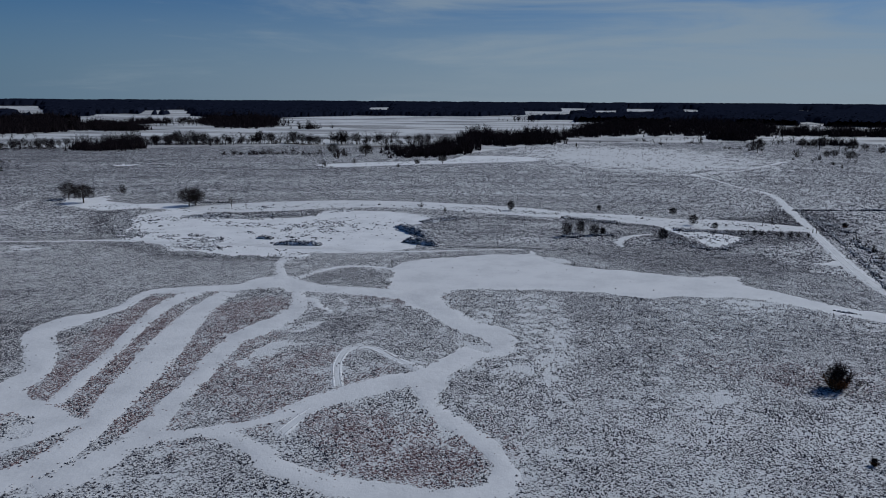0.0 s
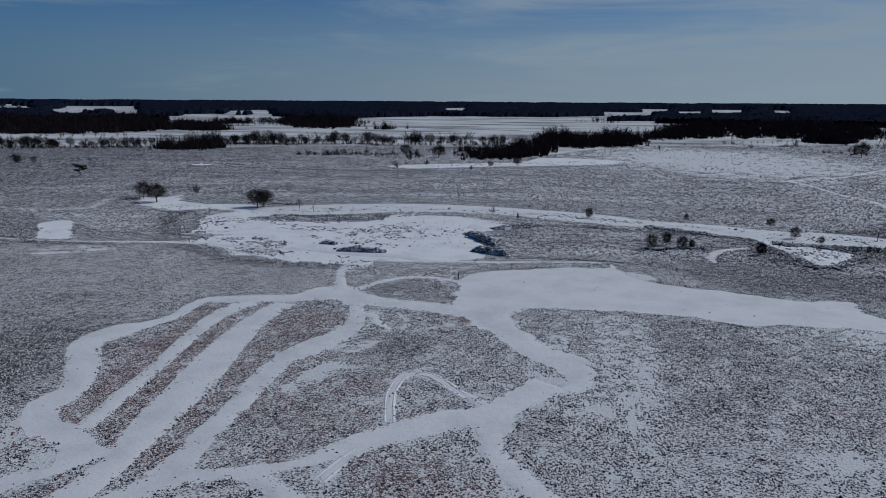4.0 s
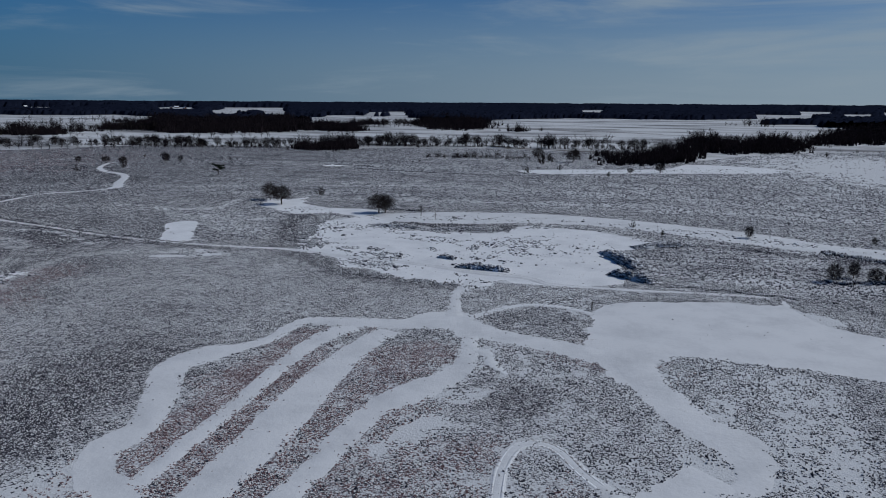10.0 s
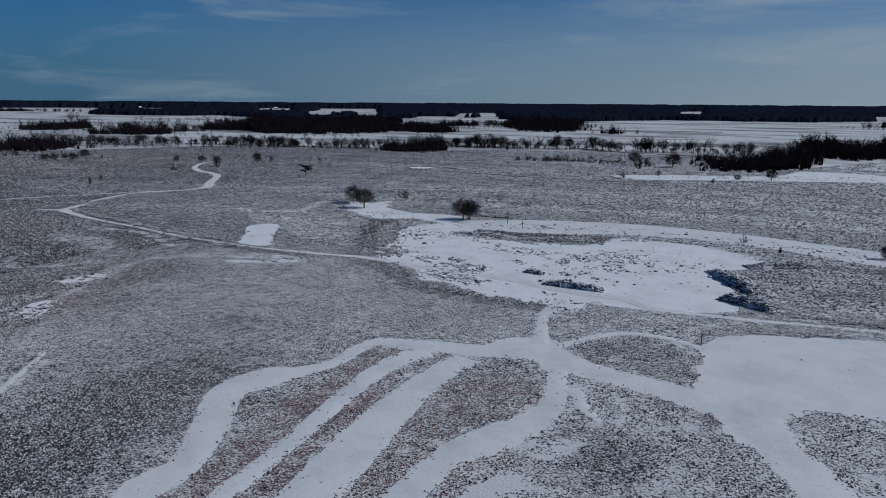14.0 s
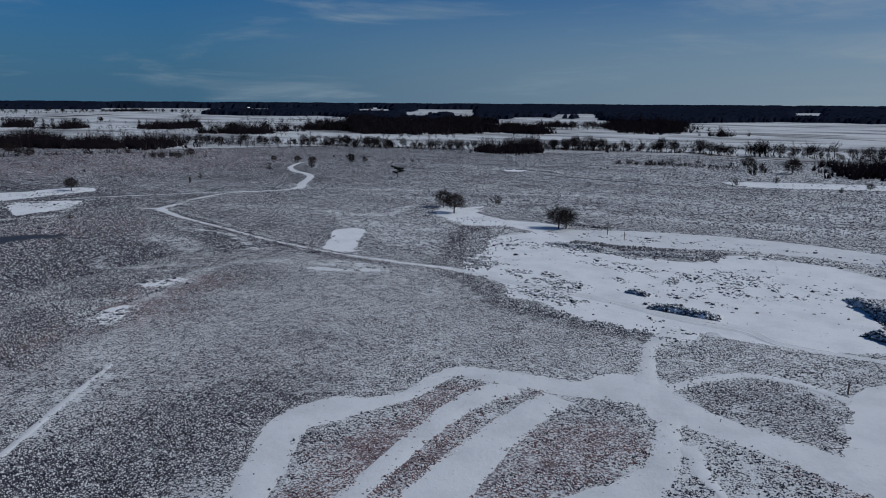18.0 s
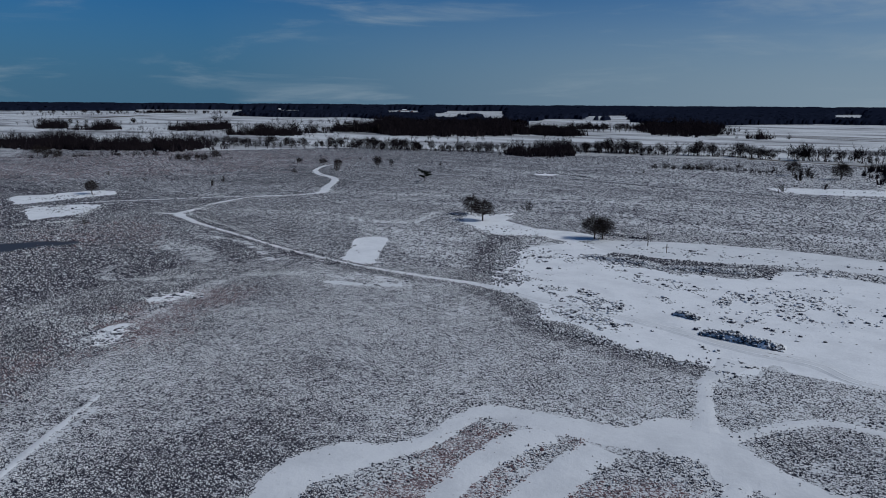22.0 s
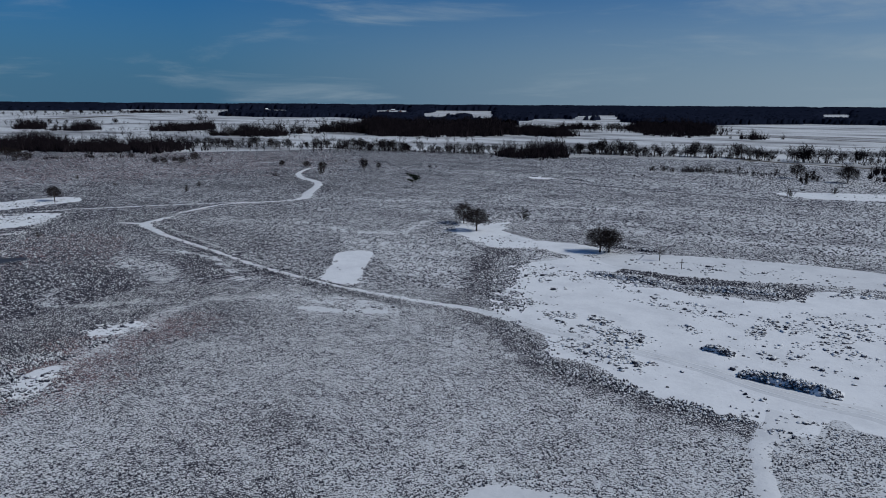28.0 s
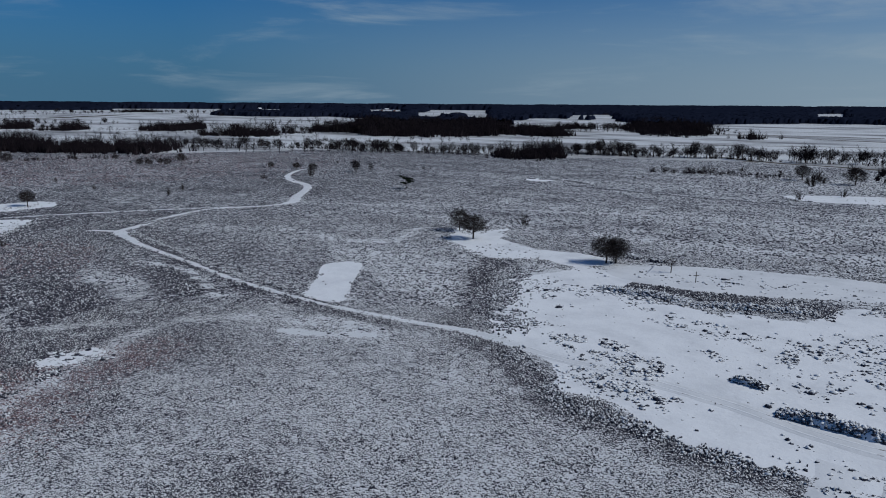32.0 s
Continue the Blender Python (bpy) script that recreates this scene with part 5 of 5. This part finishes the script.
# ---------------------------------------------------------------- woods
def wood(front, deep, height, seed, label, spacing=4.0):
    """A wood behind the given front line, deep metres to the back."""
    g = np.random.default_rng(seed)
    line = smooth_line([(x, y, 0) for x, y in front], spacing)[:, :2]
    mid = line.mean(0) - (-20, 60)
    back = mid / np.hypot(*mid)
    x, y = [], []
    rows = max(1, int(deep / (spacing * 1.15)))
    reach = np.linspace(0, 1, len(line))
    ends = []
    for r in range(rows + 1):
        for u, p in zip(reach, line):
            ends.append(min(u, 1 - u) * len(line) * spacing / height + 0.5 * r)
            q = p + back * (r * spacing * 1.15) + g.normal(0, spacing * 1.5, 2)
            x.append(q[0]), y.append(q[1])
    x, y = np.array(x), np.array(y)
    mass = lattice_noise(x, y, 22.0, seed)
    ends = np.clip(np.array(ends) * 0.5 + 0.35, 0.35, 1)
    ok = ((mass > 0.22) | (np.arange(x.size) % 3 == 0)) & (g.random(x.size) < ends + 0.25)
    x, y, mass, ends = x[ok], y[ok], mass[ok], ends[ok]
    tall = height * (0.50 + 0.80 * mass) * (0.70 + 0.55 * lattice_noise(x, y, 8.0, seed + 1)) * ends * np.where(g.random(x.size) < 0.3, g.uniform(0.35, 0.8, x.size), g.uniform(0.72, 1.1, x.size))
    thick = 1.0 if spacing < 5 else 1.6
    v, t = joined(winter_trees(x, y, tall, g, 0.10, 0.36, 7, 46, 1.7 * thick), thicket(x, y, tall * 0.58, g, 7, 0.20 * thick))
    return tagged(new("wood", packed("wood", v, t, M_WOOD)), label, "wood", "woods round the heath", kind="stuff")


hedge([(-274, 613), (-230, 629), (-201, 634), (-158, 634), (-134, 637), (-101, 632), (-55, 641), (-13, 636)], 300, 3.6, 4.0, 0.12)
hedge([(-595, 460), (-527, 492), (-468, 530), (-379, 538), (-318, 577)], 301, 3.6, 4.0, 0.12)
hedge([(-477, 526), (-423, 526), (-374, 533), (-312, 550)], 302, 3.6, 4.0, 0.12)
hedge([(-280, 607), (-239, 610), (-202, 612)], 303, 3.6, 4.0, 0.12)
hedge([(-144, 507), (-91, 508)], 304, 3.6, 5.0, 0.3)
hedge([(-176, 703), (-85, 736), (-14, 740)], 305, 3.6, 5.0, 0.3)
hedge([(-556, 621), (-501, 636), (-388, 645)], 306, 3.6, 5.0, 0.3)
hedge([(-574, 630), (-520, 614), (-486, 603)], 307, 3.6, 5.0, 0.3)
hedge([(-625, 501), (-556, 531), (-508, 571)], 308, 3.6, 5.0, 0.3)
hedge([(-537, 284), (-530, 303), (-530, 324)], 309, 3.6, 5.0, 0.3)
hedge([(-523, 337), (-494, 360), (-467, 381)], 310, 3.6, 5.0, 0.3)
hedge([(137, 253), (153, 252), (178, 250)], 311, 0.9, 1.0, 0.2)
hedge([(126, 224), (115, 186), (101, 149)], 312, 0.9, 1.0, 0.2)
hedge([(129, 222), (125, 198), (119, 175)], 313, 0.9, 1.0, 0.2)
hedge([(94, 209), (100, 209)], 360, 1.7, 0.8, 0)
hedge([(103, 205), (112, 203)], 361, 1.6, 0.9, 0.1)
hedge([(36, 203), (41, 200)], 362, 2.2, 1.5, 0.1)
hedge([(47, 209), (50, 207)], 363, 2.2, 1.5, 0)
hedge([(65, 202), (70, 197)], 364, 1.6, 1.0, 0.1)
hedge([(134, 247), (130, 222), (116, 180)], 365, 0.9, 1.2, 0.2)
ditch([(-164, 655), (-111, 618), (-71, 609), (-12, 587)], 6)
ditch([(-188, 1056), (1, 974)], 9)
ditch([(-387, 766), (-340, 758)], 4)

wood([(-713, 306), (-646, 331), (-596, 353), (-547, 374), (-518, 416)], 90, 13, 200, "dark leafless wood beyond the heath")
wood([(-288, 531), (-264, 534), (-250, 553)], 45, 13, 201, "dense dark spruce plantation", 3.2)
wood([(-684, 813), (-587, 749), (-540, 748), (-491, 791), (-475, 897)], 420, 17, 202, "dark leafless wood beyond the heath", 6.0)
wood([(-908, 634), (-881, 659), (-911, 724)], 110, 12, 203, "dark leafless wood beyond the heath")
wood([(-689, 616), (-663, 638)], 60, 15, 204, "dark leafless wood beyond the heath")
wood([(-383, 1124), (-307, 1000), (-274, 982), (-270, 1082)], 600, 15, 205, "dark leafless wood beyond the heath", 10.0)
wood([(-42, 501), (-18, 488), (1, 512), (20, 543)], 70, 12, 206, "dark leafless wood beyond the heath")
wood([(16, 641), (50, 628), (105, 651)], 160, 13, 207, "dark leafless wood beyond the heath", 5.0)
wood([(127, 763), (221, 836), (282, 842), (344, 827), (416, 827)], 560, 14, 208, "dark leafless wood beyond the heath", 8.5)
wood([(-199, 966), (-184, 978)], 30, 14, 209, "dark leafless wood beyond the heath")
wood([(-1001, 576), (-1006, 601)], 40, 14, 210, "dark leafless wood beyond the heath")
wood([(-1095, 548), (-1154, 594)], 50, 14, 211, "dark leafless wood beyond the heath")
wood([(-501, 954), (-436, 908), (-397, 874)], 60, 12, 212, "dark leafless wood beyond the heath", 5.0)
wood([(-1099, 545), (-1083, 561)], 40, 13, 213, "dark leafless wood beyond the heath", 4.0)
wood([(-1033, 550), (-991, 564)], 25, 8, 214, "dark leafless wood beyond the heath", 4.0)
wood([(-989, 565), (-991, 592)], 40, 14, 215, "dark leafless wood beyond the heath", 4.0)
wood([(-729, 600), (-712, 616)], 30, 12, 216, "dark leafless wood beyond the heath", 4.0)
wood([(-702, 625), (-672, 653)], 45, 13, 217, "dark leafless wood beyond the heath", 4.0)
wood([(-1742, 1405), (-1775, 1529), (-1564, 1502)], 120, 14, 218, "dark leafless wood beyond the heath", 9)
wood([(-722, 770), (-667, 796)], 60, 14, 219, "dark leafless wood beyond the heath", 4.0)
wood([(-718, 698), (-688, 726)], 25, 8, 220, "dark leafless wood beyond the heath", 4.0)
wood([(-453, 878), (-419, 867), (-407, 898)], 60, 15, 221, "dark leafless wood beyond the heath", 4.0)
wood([(-513, 1131), (-486, 1123)], 60, 12, 222, "dark leafless wood beyond the heath", 5)
wood([(-2489, 1549), (-2440, 1642)], 90, 13, 223, "dark leafless wood beyond the heath", 8)
wood([(-464, 916), (-426, 887), (-401, 874)], 50, 13, 224, "dark leafless wood beyond the heath", 4.0)
wood([(85, 685), (93, 668), (107, 688)], 40, 11, 225, "dark leafless wood beyond the heath", 4.0)
wood([(304, 760), (309, 731), (343, 767)], 40, 14, 226, "dark leafless wood beyond the heath", 4.0)
wood([(262, 576), (266, 570)], 6, 17, 227, "dark leafless wood beyond the heath", 3)
wood([(342, 657), (355, 651)], 18, 11, 228, "dark leafless wood beyond the heath", 4.0)
wood([(370, 661), (388, 648)], 25, 11, 229, "dark leafless wood beyond the heath", 4.0)
wood([(438, 868), (488, 850), (552, 837)], 60, 14, 230, "dark leafless wood beyond the heath", 5)
wood([(-505, 1135), (-480, 1153)], 50, 12, 231, "dark leafless wood beyond the heath", 5)

# tree rows and belts between the far fields
tree_row([(-2249, 986), (-2115, 1019), (-2146, 1147), (-2249, 1410)], 16, 13, 140)
tree_row([(-1301, 598), (-1237, 623), (-1230, 675), (-1197, 757)], 12, 9, 141)
tree_row([(-558, 450), (-540, 466), (-527, 487)], 9, 9, 142)
tree_row([(-2431, 1660), (-2208, 1753), (-2204, 2094)], 20, 12, 143)
tree_row([(-478, 1130), (-440, 1168), (-413, 1231)], 8, 10, 144)
tree_row([(-837, 520), (-800, 534)], 9, 9, 145)
tree_row([(-984, 937), (-1020, 1058), (-900, 1027)], 12, 10, 146)
tree_row([(-1263, 1298), (-1114, 1299)], 16, 10, 147)
tree_row([(-1082, 2359), (-1025, 2651), (-656, 2050)], 22, 13, 148)
tree_row([(-488, 647), (-471, 688), (-421, 704)], 8, 8, 149)
tree_row([(113, 1410), (172, 1362)], 10, 10, 150)
tree_row([(309, 652), (355, 692)], 9, 9, 151)
tree_row([(-1147, 767), (-1080, 781)], 10, 8, 152)
tree_row([(-806, 764), (-745, 781)], 9, 9, 153)
hedge([(119, 690), (146, 685), (174, 690)], 500, 2.2, 4, 0.3)
hedge([(242, 598), (254, 594), (265, 595)], 501, 2.5, 3, 0.3)
hedge([(246, 675), (260, 677)], 502, 3.6, 4, 0.3)
hedge([(209, 745), (215, 670)], 503, 2.2, 3, 0.3)
hedge([(-375, 339), (-455, 373), (-480, 358)], 504, 2.6, 6, 0.3)
hedge([(-537, 311), (-525, 321)], 505, 2.4, 4, 0.3)
hedge([(-545, 292), (-533, 302)], 506, 4.5, 4, 0.3)
hedge([(-159, 499), (-135, 504), (-114, 512)], 507, 2.4, 3, 0.3)
hedge([(-189, 541), (-163, 556)], 508, 1.2, 8, 0.3)
hedge([(-107, 509), (-78, 471)], 509, 2.0, 5, 0.3)

tree_row([(-1381, 642), (-1363, 662)], 12, 9.8, 600)
tree_row([(-1344, 682), (-1322, 706)], 12, 9.7, 601)
tree_row([(-1284, 748), (-1245, 790)], 18, 7.1, 602)
tree_row([(-742, 608), (-725, 623)], 5, 13.3, 603)
tree_row([(-841, 704), (-825, 720)], 7, 10.2, 604)
tree_row([(-707, 682), (-688, 700)], 7, 16.6, 605)
tree_row([(-596, 476), (-540, 490), (-483, 508)], 9, 6.5, 606)
tree_row([(-654, 516), (-624, 543), (-581, 566)], 9, 5.0, 607)
tree_row([(-449, 490), (-429, 506), (-406, 516)], 4.2, 8.7, 608)
tree_row([(-406, 516), (-370, 546), (-326, 574)], 4.5, 8.1, 609)
tree_row([(-272, 556), (-263, 593)], 4, 10.9, 610)
tree_row([(-269, 605), (-234, 617), (-207, 617)], 4, 9.5, 611)
tree_row([(-196, 618), (-164, 637), (-127, 653)], 3.6, 10.9, 612)
tree_row([(-125, 655), (-108, 661)], 8, 6.8, 613)
tree_row([(-107, 649), (-78, 654), (-48, 660)], 3.4, 12.4, 614)
tree_row([(-85, 502), (-76, 508)], 5, 7.8, 615)
tree_row([(-66, 543), (-60, 548)], 5, 8.5, 616)
tree_row([(-692, 742), (-668, 765)], 7, 17.2, 617)
tree_row([(-749, 852), (-760, 981)], 9, 13.0, 618)
tree_row([(-1007, 794), (-867, 768), (-902, 861)], 9, 12.1, 619)
tree_row([(-531, 439), (-491, 459), (-434, 489), (-388, 520)], 6, 8.6, 620)
tree_row([(-653, 616), (-575, 630)], 9, 8.5, 621)
tree_row([(-164, 503), (-140, 509), (-124, 512)], 5, 3.7, 622)
tree_row([(-797, 599), (-764, 617)], 7, 11.4, 623)
tree_row([(-1150, 1009), (-1033, 1091)], 14, 10.0, 624)
tree_row([(-529, 1005), (-472, 1012), (-371, 1074)], 6, 12.9, 625)
tree_row([(-547, 1054), (-383, 845)], 6, 12.5, 626)
tree_row([(-474, 1067), (-401, 1192)], 7, 12.3, 627)
tree_row([(-358, 545), (-332, 548), (-318, 562)], 6, 10.9, 628)
tree_row([(-268, 567), (-234, 616), (-204, 619)], 4.5, 7.6, 629)
tree_row([(-160, 503), (-121, 507)], 5, 4.0, 630)
tree_row([(145, 1412), (183, 1345)], 7, 16.4, 631)
tree_row([(380, 1464), (533, 1635)], 9, 13.6, 632)
tree_row([(907, 2720), (1145, 2810)], 18, 14.9, 633)
tree_row([(287, 726), (297, 707), (316, 672)], 6, 6.4, 634)
tree_row([(384, 819), (435, 825), (575, 884)], 8, 11.4, 635)
tree_row([(319, 623), (332, 582), (370, 572)], 12, 9.2, 636)
tree_row([(252, 459), (280, 461)], 9, 4.5, 637)
tree_row([(138, 856), (212, 838)], 7, 5.1, 638)
tree_row([(200, 697), (282, 747)], 7, 4.5, 639)
tree_row([(-974, 603), (-946, 691), (-859, 687)], 8, 7, 161)
tree_row([(-786, 757), (-822, 846)], 8, 10, 162)
tree_row([(-723, 818), (-746, 921)], 7, 11, 163)
tree_row([(-510, 993), (-517, 1148), (-458, 1104)], 7, 10, 164)
tree_row([(-1258, 950), (-1253, 956), (-1248, 966)], 4, 19, 165)
tree_row([(-2263, 1499), (-2302, 1713), (-2386, 1895)], 18, 13, 166)
wood([(-2549, 1580), (-2500, 1674)], 80, 14, 232, "dark leafless wood beyond the heath", 7)
hedge([(-604, 482), (-562, 494), (-490, 512)], 510, 3.4, 7, 0.35)
hedge([(-576, 631), (-545, 676)], 511, 1.6, 6, 0.2)
hedge([(-161, 502), (-140, 510), (-116, 516)], 512, 2.8, 4, 0.2)
hedge([(-974, 603), (-946, 691), (-859, 687)], 513, 2.6, 3, 0.35)
ditch([(-1721, 783), (-1753, 934), (-2017, 1249)], 40)
ditch([(-300, 1014), (-203, 1103), (-62, 1108)], 12)
ditch([(-297, 734), (-182, 821), (-54, 882)], 6)
ditch([(-133, 622), (-97, 577)], 7)

# the forest that closes the horizon, broken by snowy fields
g = np.random.default_rng(77)
FIELDS = [
    [(-5149, 2512), (-5673, 3747), (-4114, 3066), (-3951, 3686), (-2618, 2454), (-2315, 1860), (-1760, 1404), (-1467, 1460), (-1461, 1584),
    (-1083, 1354), (-539, 691), (-889, 464)],
    [(-2877, 4058), (-2411, 4130), (-1305, 2210), (-1162, 1646), (-1281, 1767)],
    [(-3349, 4048), (-3669, 4759), (-1771, 2314), (-1944, 2365)],
    [(-743, 1370), (-894, 1903), (-564, 1651), (-381, 1123), (-427, 926), (-554, 1031)],
    [(-1085, 2455), (-1019, 2743), (-754, 2037), (-770, 1714)],
    [(-367, 1274), (-378, 1607), (-248, 1845), (106, 1874), (273, 2132), (157, 1251), (-8, 984), (-200, 761)],
    [(-446, 4015), (-332, 4161), (-253, 3170), (-341, 3075)],
    [(-46, 3393), (13, 3457), (10, 2768), (-38, 2722)],
    [(337, 2958), (490, 2874), (421, 2159), (327, 1713), (205, 1574), (185, 1617)],
    [(707, 4356), (973, 4535), (766, 3569), (561, 3455)],
    [(1339, 5180), (1424, 4838), (1234, 3828), (1006, 3119), (835, 3038)],
    [(1416, 4190), (1454, 3951), (1179, 3202), (1135, 3356)],
    [(2703, 5295), (2939, 5443), (2062, 3818), (2062, 4039)],
    [(534, 1622), (663, 1613), (589, 1431), (474, 1437)],
    [(869, 1943), (927, 1900), (781, 1601), (736, 1633)],
    [(810, 1566), (767, 1373), (613, 1105), (558, 1072)],
    [(554, 2125), (1209, 4599), (1470, 4758), (681, 2178)],
    [(754, 2209), (1297, 3772), (1430, 3838), (845, 2246)],
    [(1316, 2580), (2348, 4581), (2495, 4658), (1414, 2622)],
    [(1726, 3108), (3081, 5526), (3324, 5668), (1878, 3183)],
    [(377, 2295), (715, 4298), (931, 4429), (503, 2354)],
    [(420, 1965), (707, 3274), (854, 3342), (519, 2004)],
    [(-256, 2197), (-411, 3611), (-303, 3677), (-177, 2237)],
    [(-949, 1500), (-1757, 2790), (-1658, 2850), (-884, 1527)],
    [(-1613, 1921), (-4879, 5741), (-4861, 6315), (-1549, 2055)],
    [(-991, 1359), (-1856, 2520), (-1777, 2662), (-938, 1433)],
    [(-1285, 1949), (-3170, 4777), (-3068, 5197), (-1210, 2084)],
    [(-257, 2384), (-416, 4088), (-329, 4228), (-197, 2468)],
    [(-2185, 1931), (-4925, 4300), (-4917, 4537), (-2151, 2028)],
    [(-561, 1109), (-941, 1855), (-876, 1937), (-517, 1159)],
    [(-625, 1530), (-1078, 2654), (-1020, 2740), (-584, 1583)],
    [(-2316, 2254), (-4331, 4186), (-4319, 4293), (-2296, 2322)],
    [(-2771, 2879), (-4900, 5074), (-4898, 5136), (-2761, 2936)],
    [(-3534, 909), (-3345, 1435), (-3523, 1655), (-4788, 2719), (-715, 459), (-909, 286)],
]
# a rough canopy: one sheet over all the trees, down to the ground where fields lie open
far = np.concatenate([np.geomspace(1350, 2600, 64), np.geomspace(2640, 4000, 30), np.linspace(4060, 4660, 9)])
turn = np.arange(radians(-76), radians(62), radians(0.13))
a, far = np.meshgrid(turn, far, indexing="ij")
shape = far.shape
a, far = a.ravel() + g.normal(0, radians(0.04), far.size), far.ravel() * (1 + g.normal(0, 0.004, far.size))
x, y = -20 + far * np.sin(a), 60 + far * np.cos(a)
ok = lattice_noise(x, y, 170, 32) > np.interp(far, [1350, 1700, 2200], [0.35, 0.25, 0.08])
for poly in FIELDS:
    ok &= ~inside(poly, x + 30 * (lattice_noise(x, y, 60, 33) - 0.5), y + 60 * (lattice_noise(x, y, 60, 34) - 0.5)) | (far > np.where(a < radians(-60), 3600, 4300))
tall = np.interp(far, [1350, 2500, 3800, 4200, 4660], [10.5, 12, 14, 24, 39.5])
tall *= (0.90 + 0.14 * lattice_noise(x, y, 90, 35)) * (1 + np.interp(far, [1350, 4200], [0.16, 0.015]) * g.normal(0, 1, far.size))
z = np.where(ok, np.minimum(tall, 39.6), -2.0)
index = np.arange(far.size).reshape(shape)
quad = np.stack([index[:-1, :-1], index[1:, :-1], index[1:, 1:], index[:-1, 1:]], -1).reshape(-1, 4)
quad = quad[ok[quad].any(1)]
t = np.concatenate([quad[:, [0, 1, 2]], quad[:, [0, 2, 3]]])
tagged(new("far_forest", packed("far_forest", np.stack([x, y, z], -1), t, M_FAR_HAZE)), "dark forest closing the horizon", "forest", kind="stuff")


# ---------------------------------------------------------------- small things
def box(vs, fs, x0, y0, z0, x1, y1, z1, top=1.0):
    """A box that narrows to the top by the given share."""
    base = len(vs)
    mx, my = (x0 + x1) / 2, (y0 + y1) / 2
    for z, k in ((z0, 1.0), (z1, top)):
        vs += [(mx + (x - mx) * k, my + (y - my) * k, z) for x, y in ((x0, y0), (x1, y0), (x1, y1), (x0, y1))]
    fs += [tuple(base + i for i in f) for f in ((3, 2, 1, 0), (4, 5, 6, 7), (0, 1, 5, 4), (1, 2, 6, 5), (2, 3, 7, 6), (3, 0, 4, 7))]


def post(x, y, high, label, arm=False):
    vs, fs = [], []
    box(vs, fs, -0.08, -0.08, -0.3, 0.08, 0.08, high, 0.8)
    ob = tagged(new("wooden_post"), label, "post", "posts by the tracks")
    part("shaft", vs, fs, M_POST, ob)
    if arm:
        vs, fs = [], []
        box(vs, fs, -0.6, -0.05, high * 0.62, 0.6, 0.05, high * 0.62 + 0.14)
        part("crossbar", vs, fs, M_POST, ob)
    ob.matrix_basis = pose(x, y, 0, 0, 0, 37)


post(116.7, 208.3, 1.3, "weathered wooden post beside the snowy track")
post(117.3, 207.4, 1.4, "weathered wooden post beside the snowy track")
post(106.7, 220.8, 2.6, "weathered wooden post beside the snowy track")
post(-73.9, 248.4, 2.6, "weathered wooden post beside the snowy track", True)
post(-12.6, 160.7, 1.7, "weathered wooden post beside the snowy track")
post(110.3, 221.9, 2.5, "weathered wooden post beside the snowy track")

M_WALL = plant_material("old_brick", (0.10, 0.06, 0.05), (0.20, 0.12, 0.09), 0.0, 0.5)


def farmhouse(seed):
    """A low farmhouse with a snow-covered gable roof."""
    g = random.Random(seed)
    l, w, h, r = g.uniform(14, 22), g.uniform(8, 11), g.uniform(3, 4), g.uniform(4, 6)
    house = tagged(new("farmhouse"), "far brick farmhouse under a snowy roof", "house", "houses of the far village")
    vs, fs = [], []
    box(vs, fs, -l / 2, -w / 2, -0.2, l / 2, w / 2, h)
    base = len(vs)
    vs += [(-l / 2, -w / 2, h), (-l / 2, w / 2, h), (-l / 2, 0, h + r), (l / 2, -w / 2, h), (l / 2, w / 2, h), (l / 2, 0, h + r)]
    fs += [(base, base + 2, base + 1), (base + 3, base + 4, base + 5)]
    part("wall", vs, fs, M_WALL, house)
    for s in (-1, 1):
        e = s * (w / 2 + 0.5)
        z = h - 0.5 * r / (w / 2)
        a = [(-l / 2 - 0.4, e, z), (l / 2 + 0.4, e, z), (l / 2 + 0.4, 0, h + r), (-l / 2 - 0.4, 0, h + r)]
        vs = a + [(x, y, zz + 0.3) for x, y, zz in a]
        part("roof", vs, [(0, 1, 2, 3), (4, 7, 6, 5), (0, 4, 5, 1), (1, 5, 6, 2), (2, 6, 7, 3), (3, 7, 4, 0)], M_DRIFT, house)
    vs, fs = [], []
    box(vs, fs, l * 0.2, -0.5, h + r * 0.7, l * 0.2 + 0.9, 0.5, h + r + 1.0)
    part("chimney", vs, fs, M_WALL, house)
    return house


HOUSES = [farmhouse(k) for k in range(3)]
stand(HOUSES, [(-2401, 2956, 1.2), (-2587, 3229, 1.2), (-2201, 2809, 1.2), (-2785, 3626, 1.2), (-2160, 2893, 1.2), (-2509, 3428, 1.2), (-2127, 2962, 1.2), (-3605, 6567, 1.2), (-3097, 2715, 1.2), (-415, 2222, 1.2), (532, 4189, 1.2)], 1.0, 8)
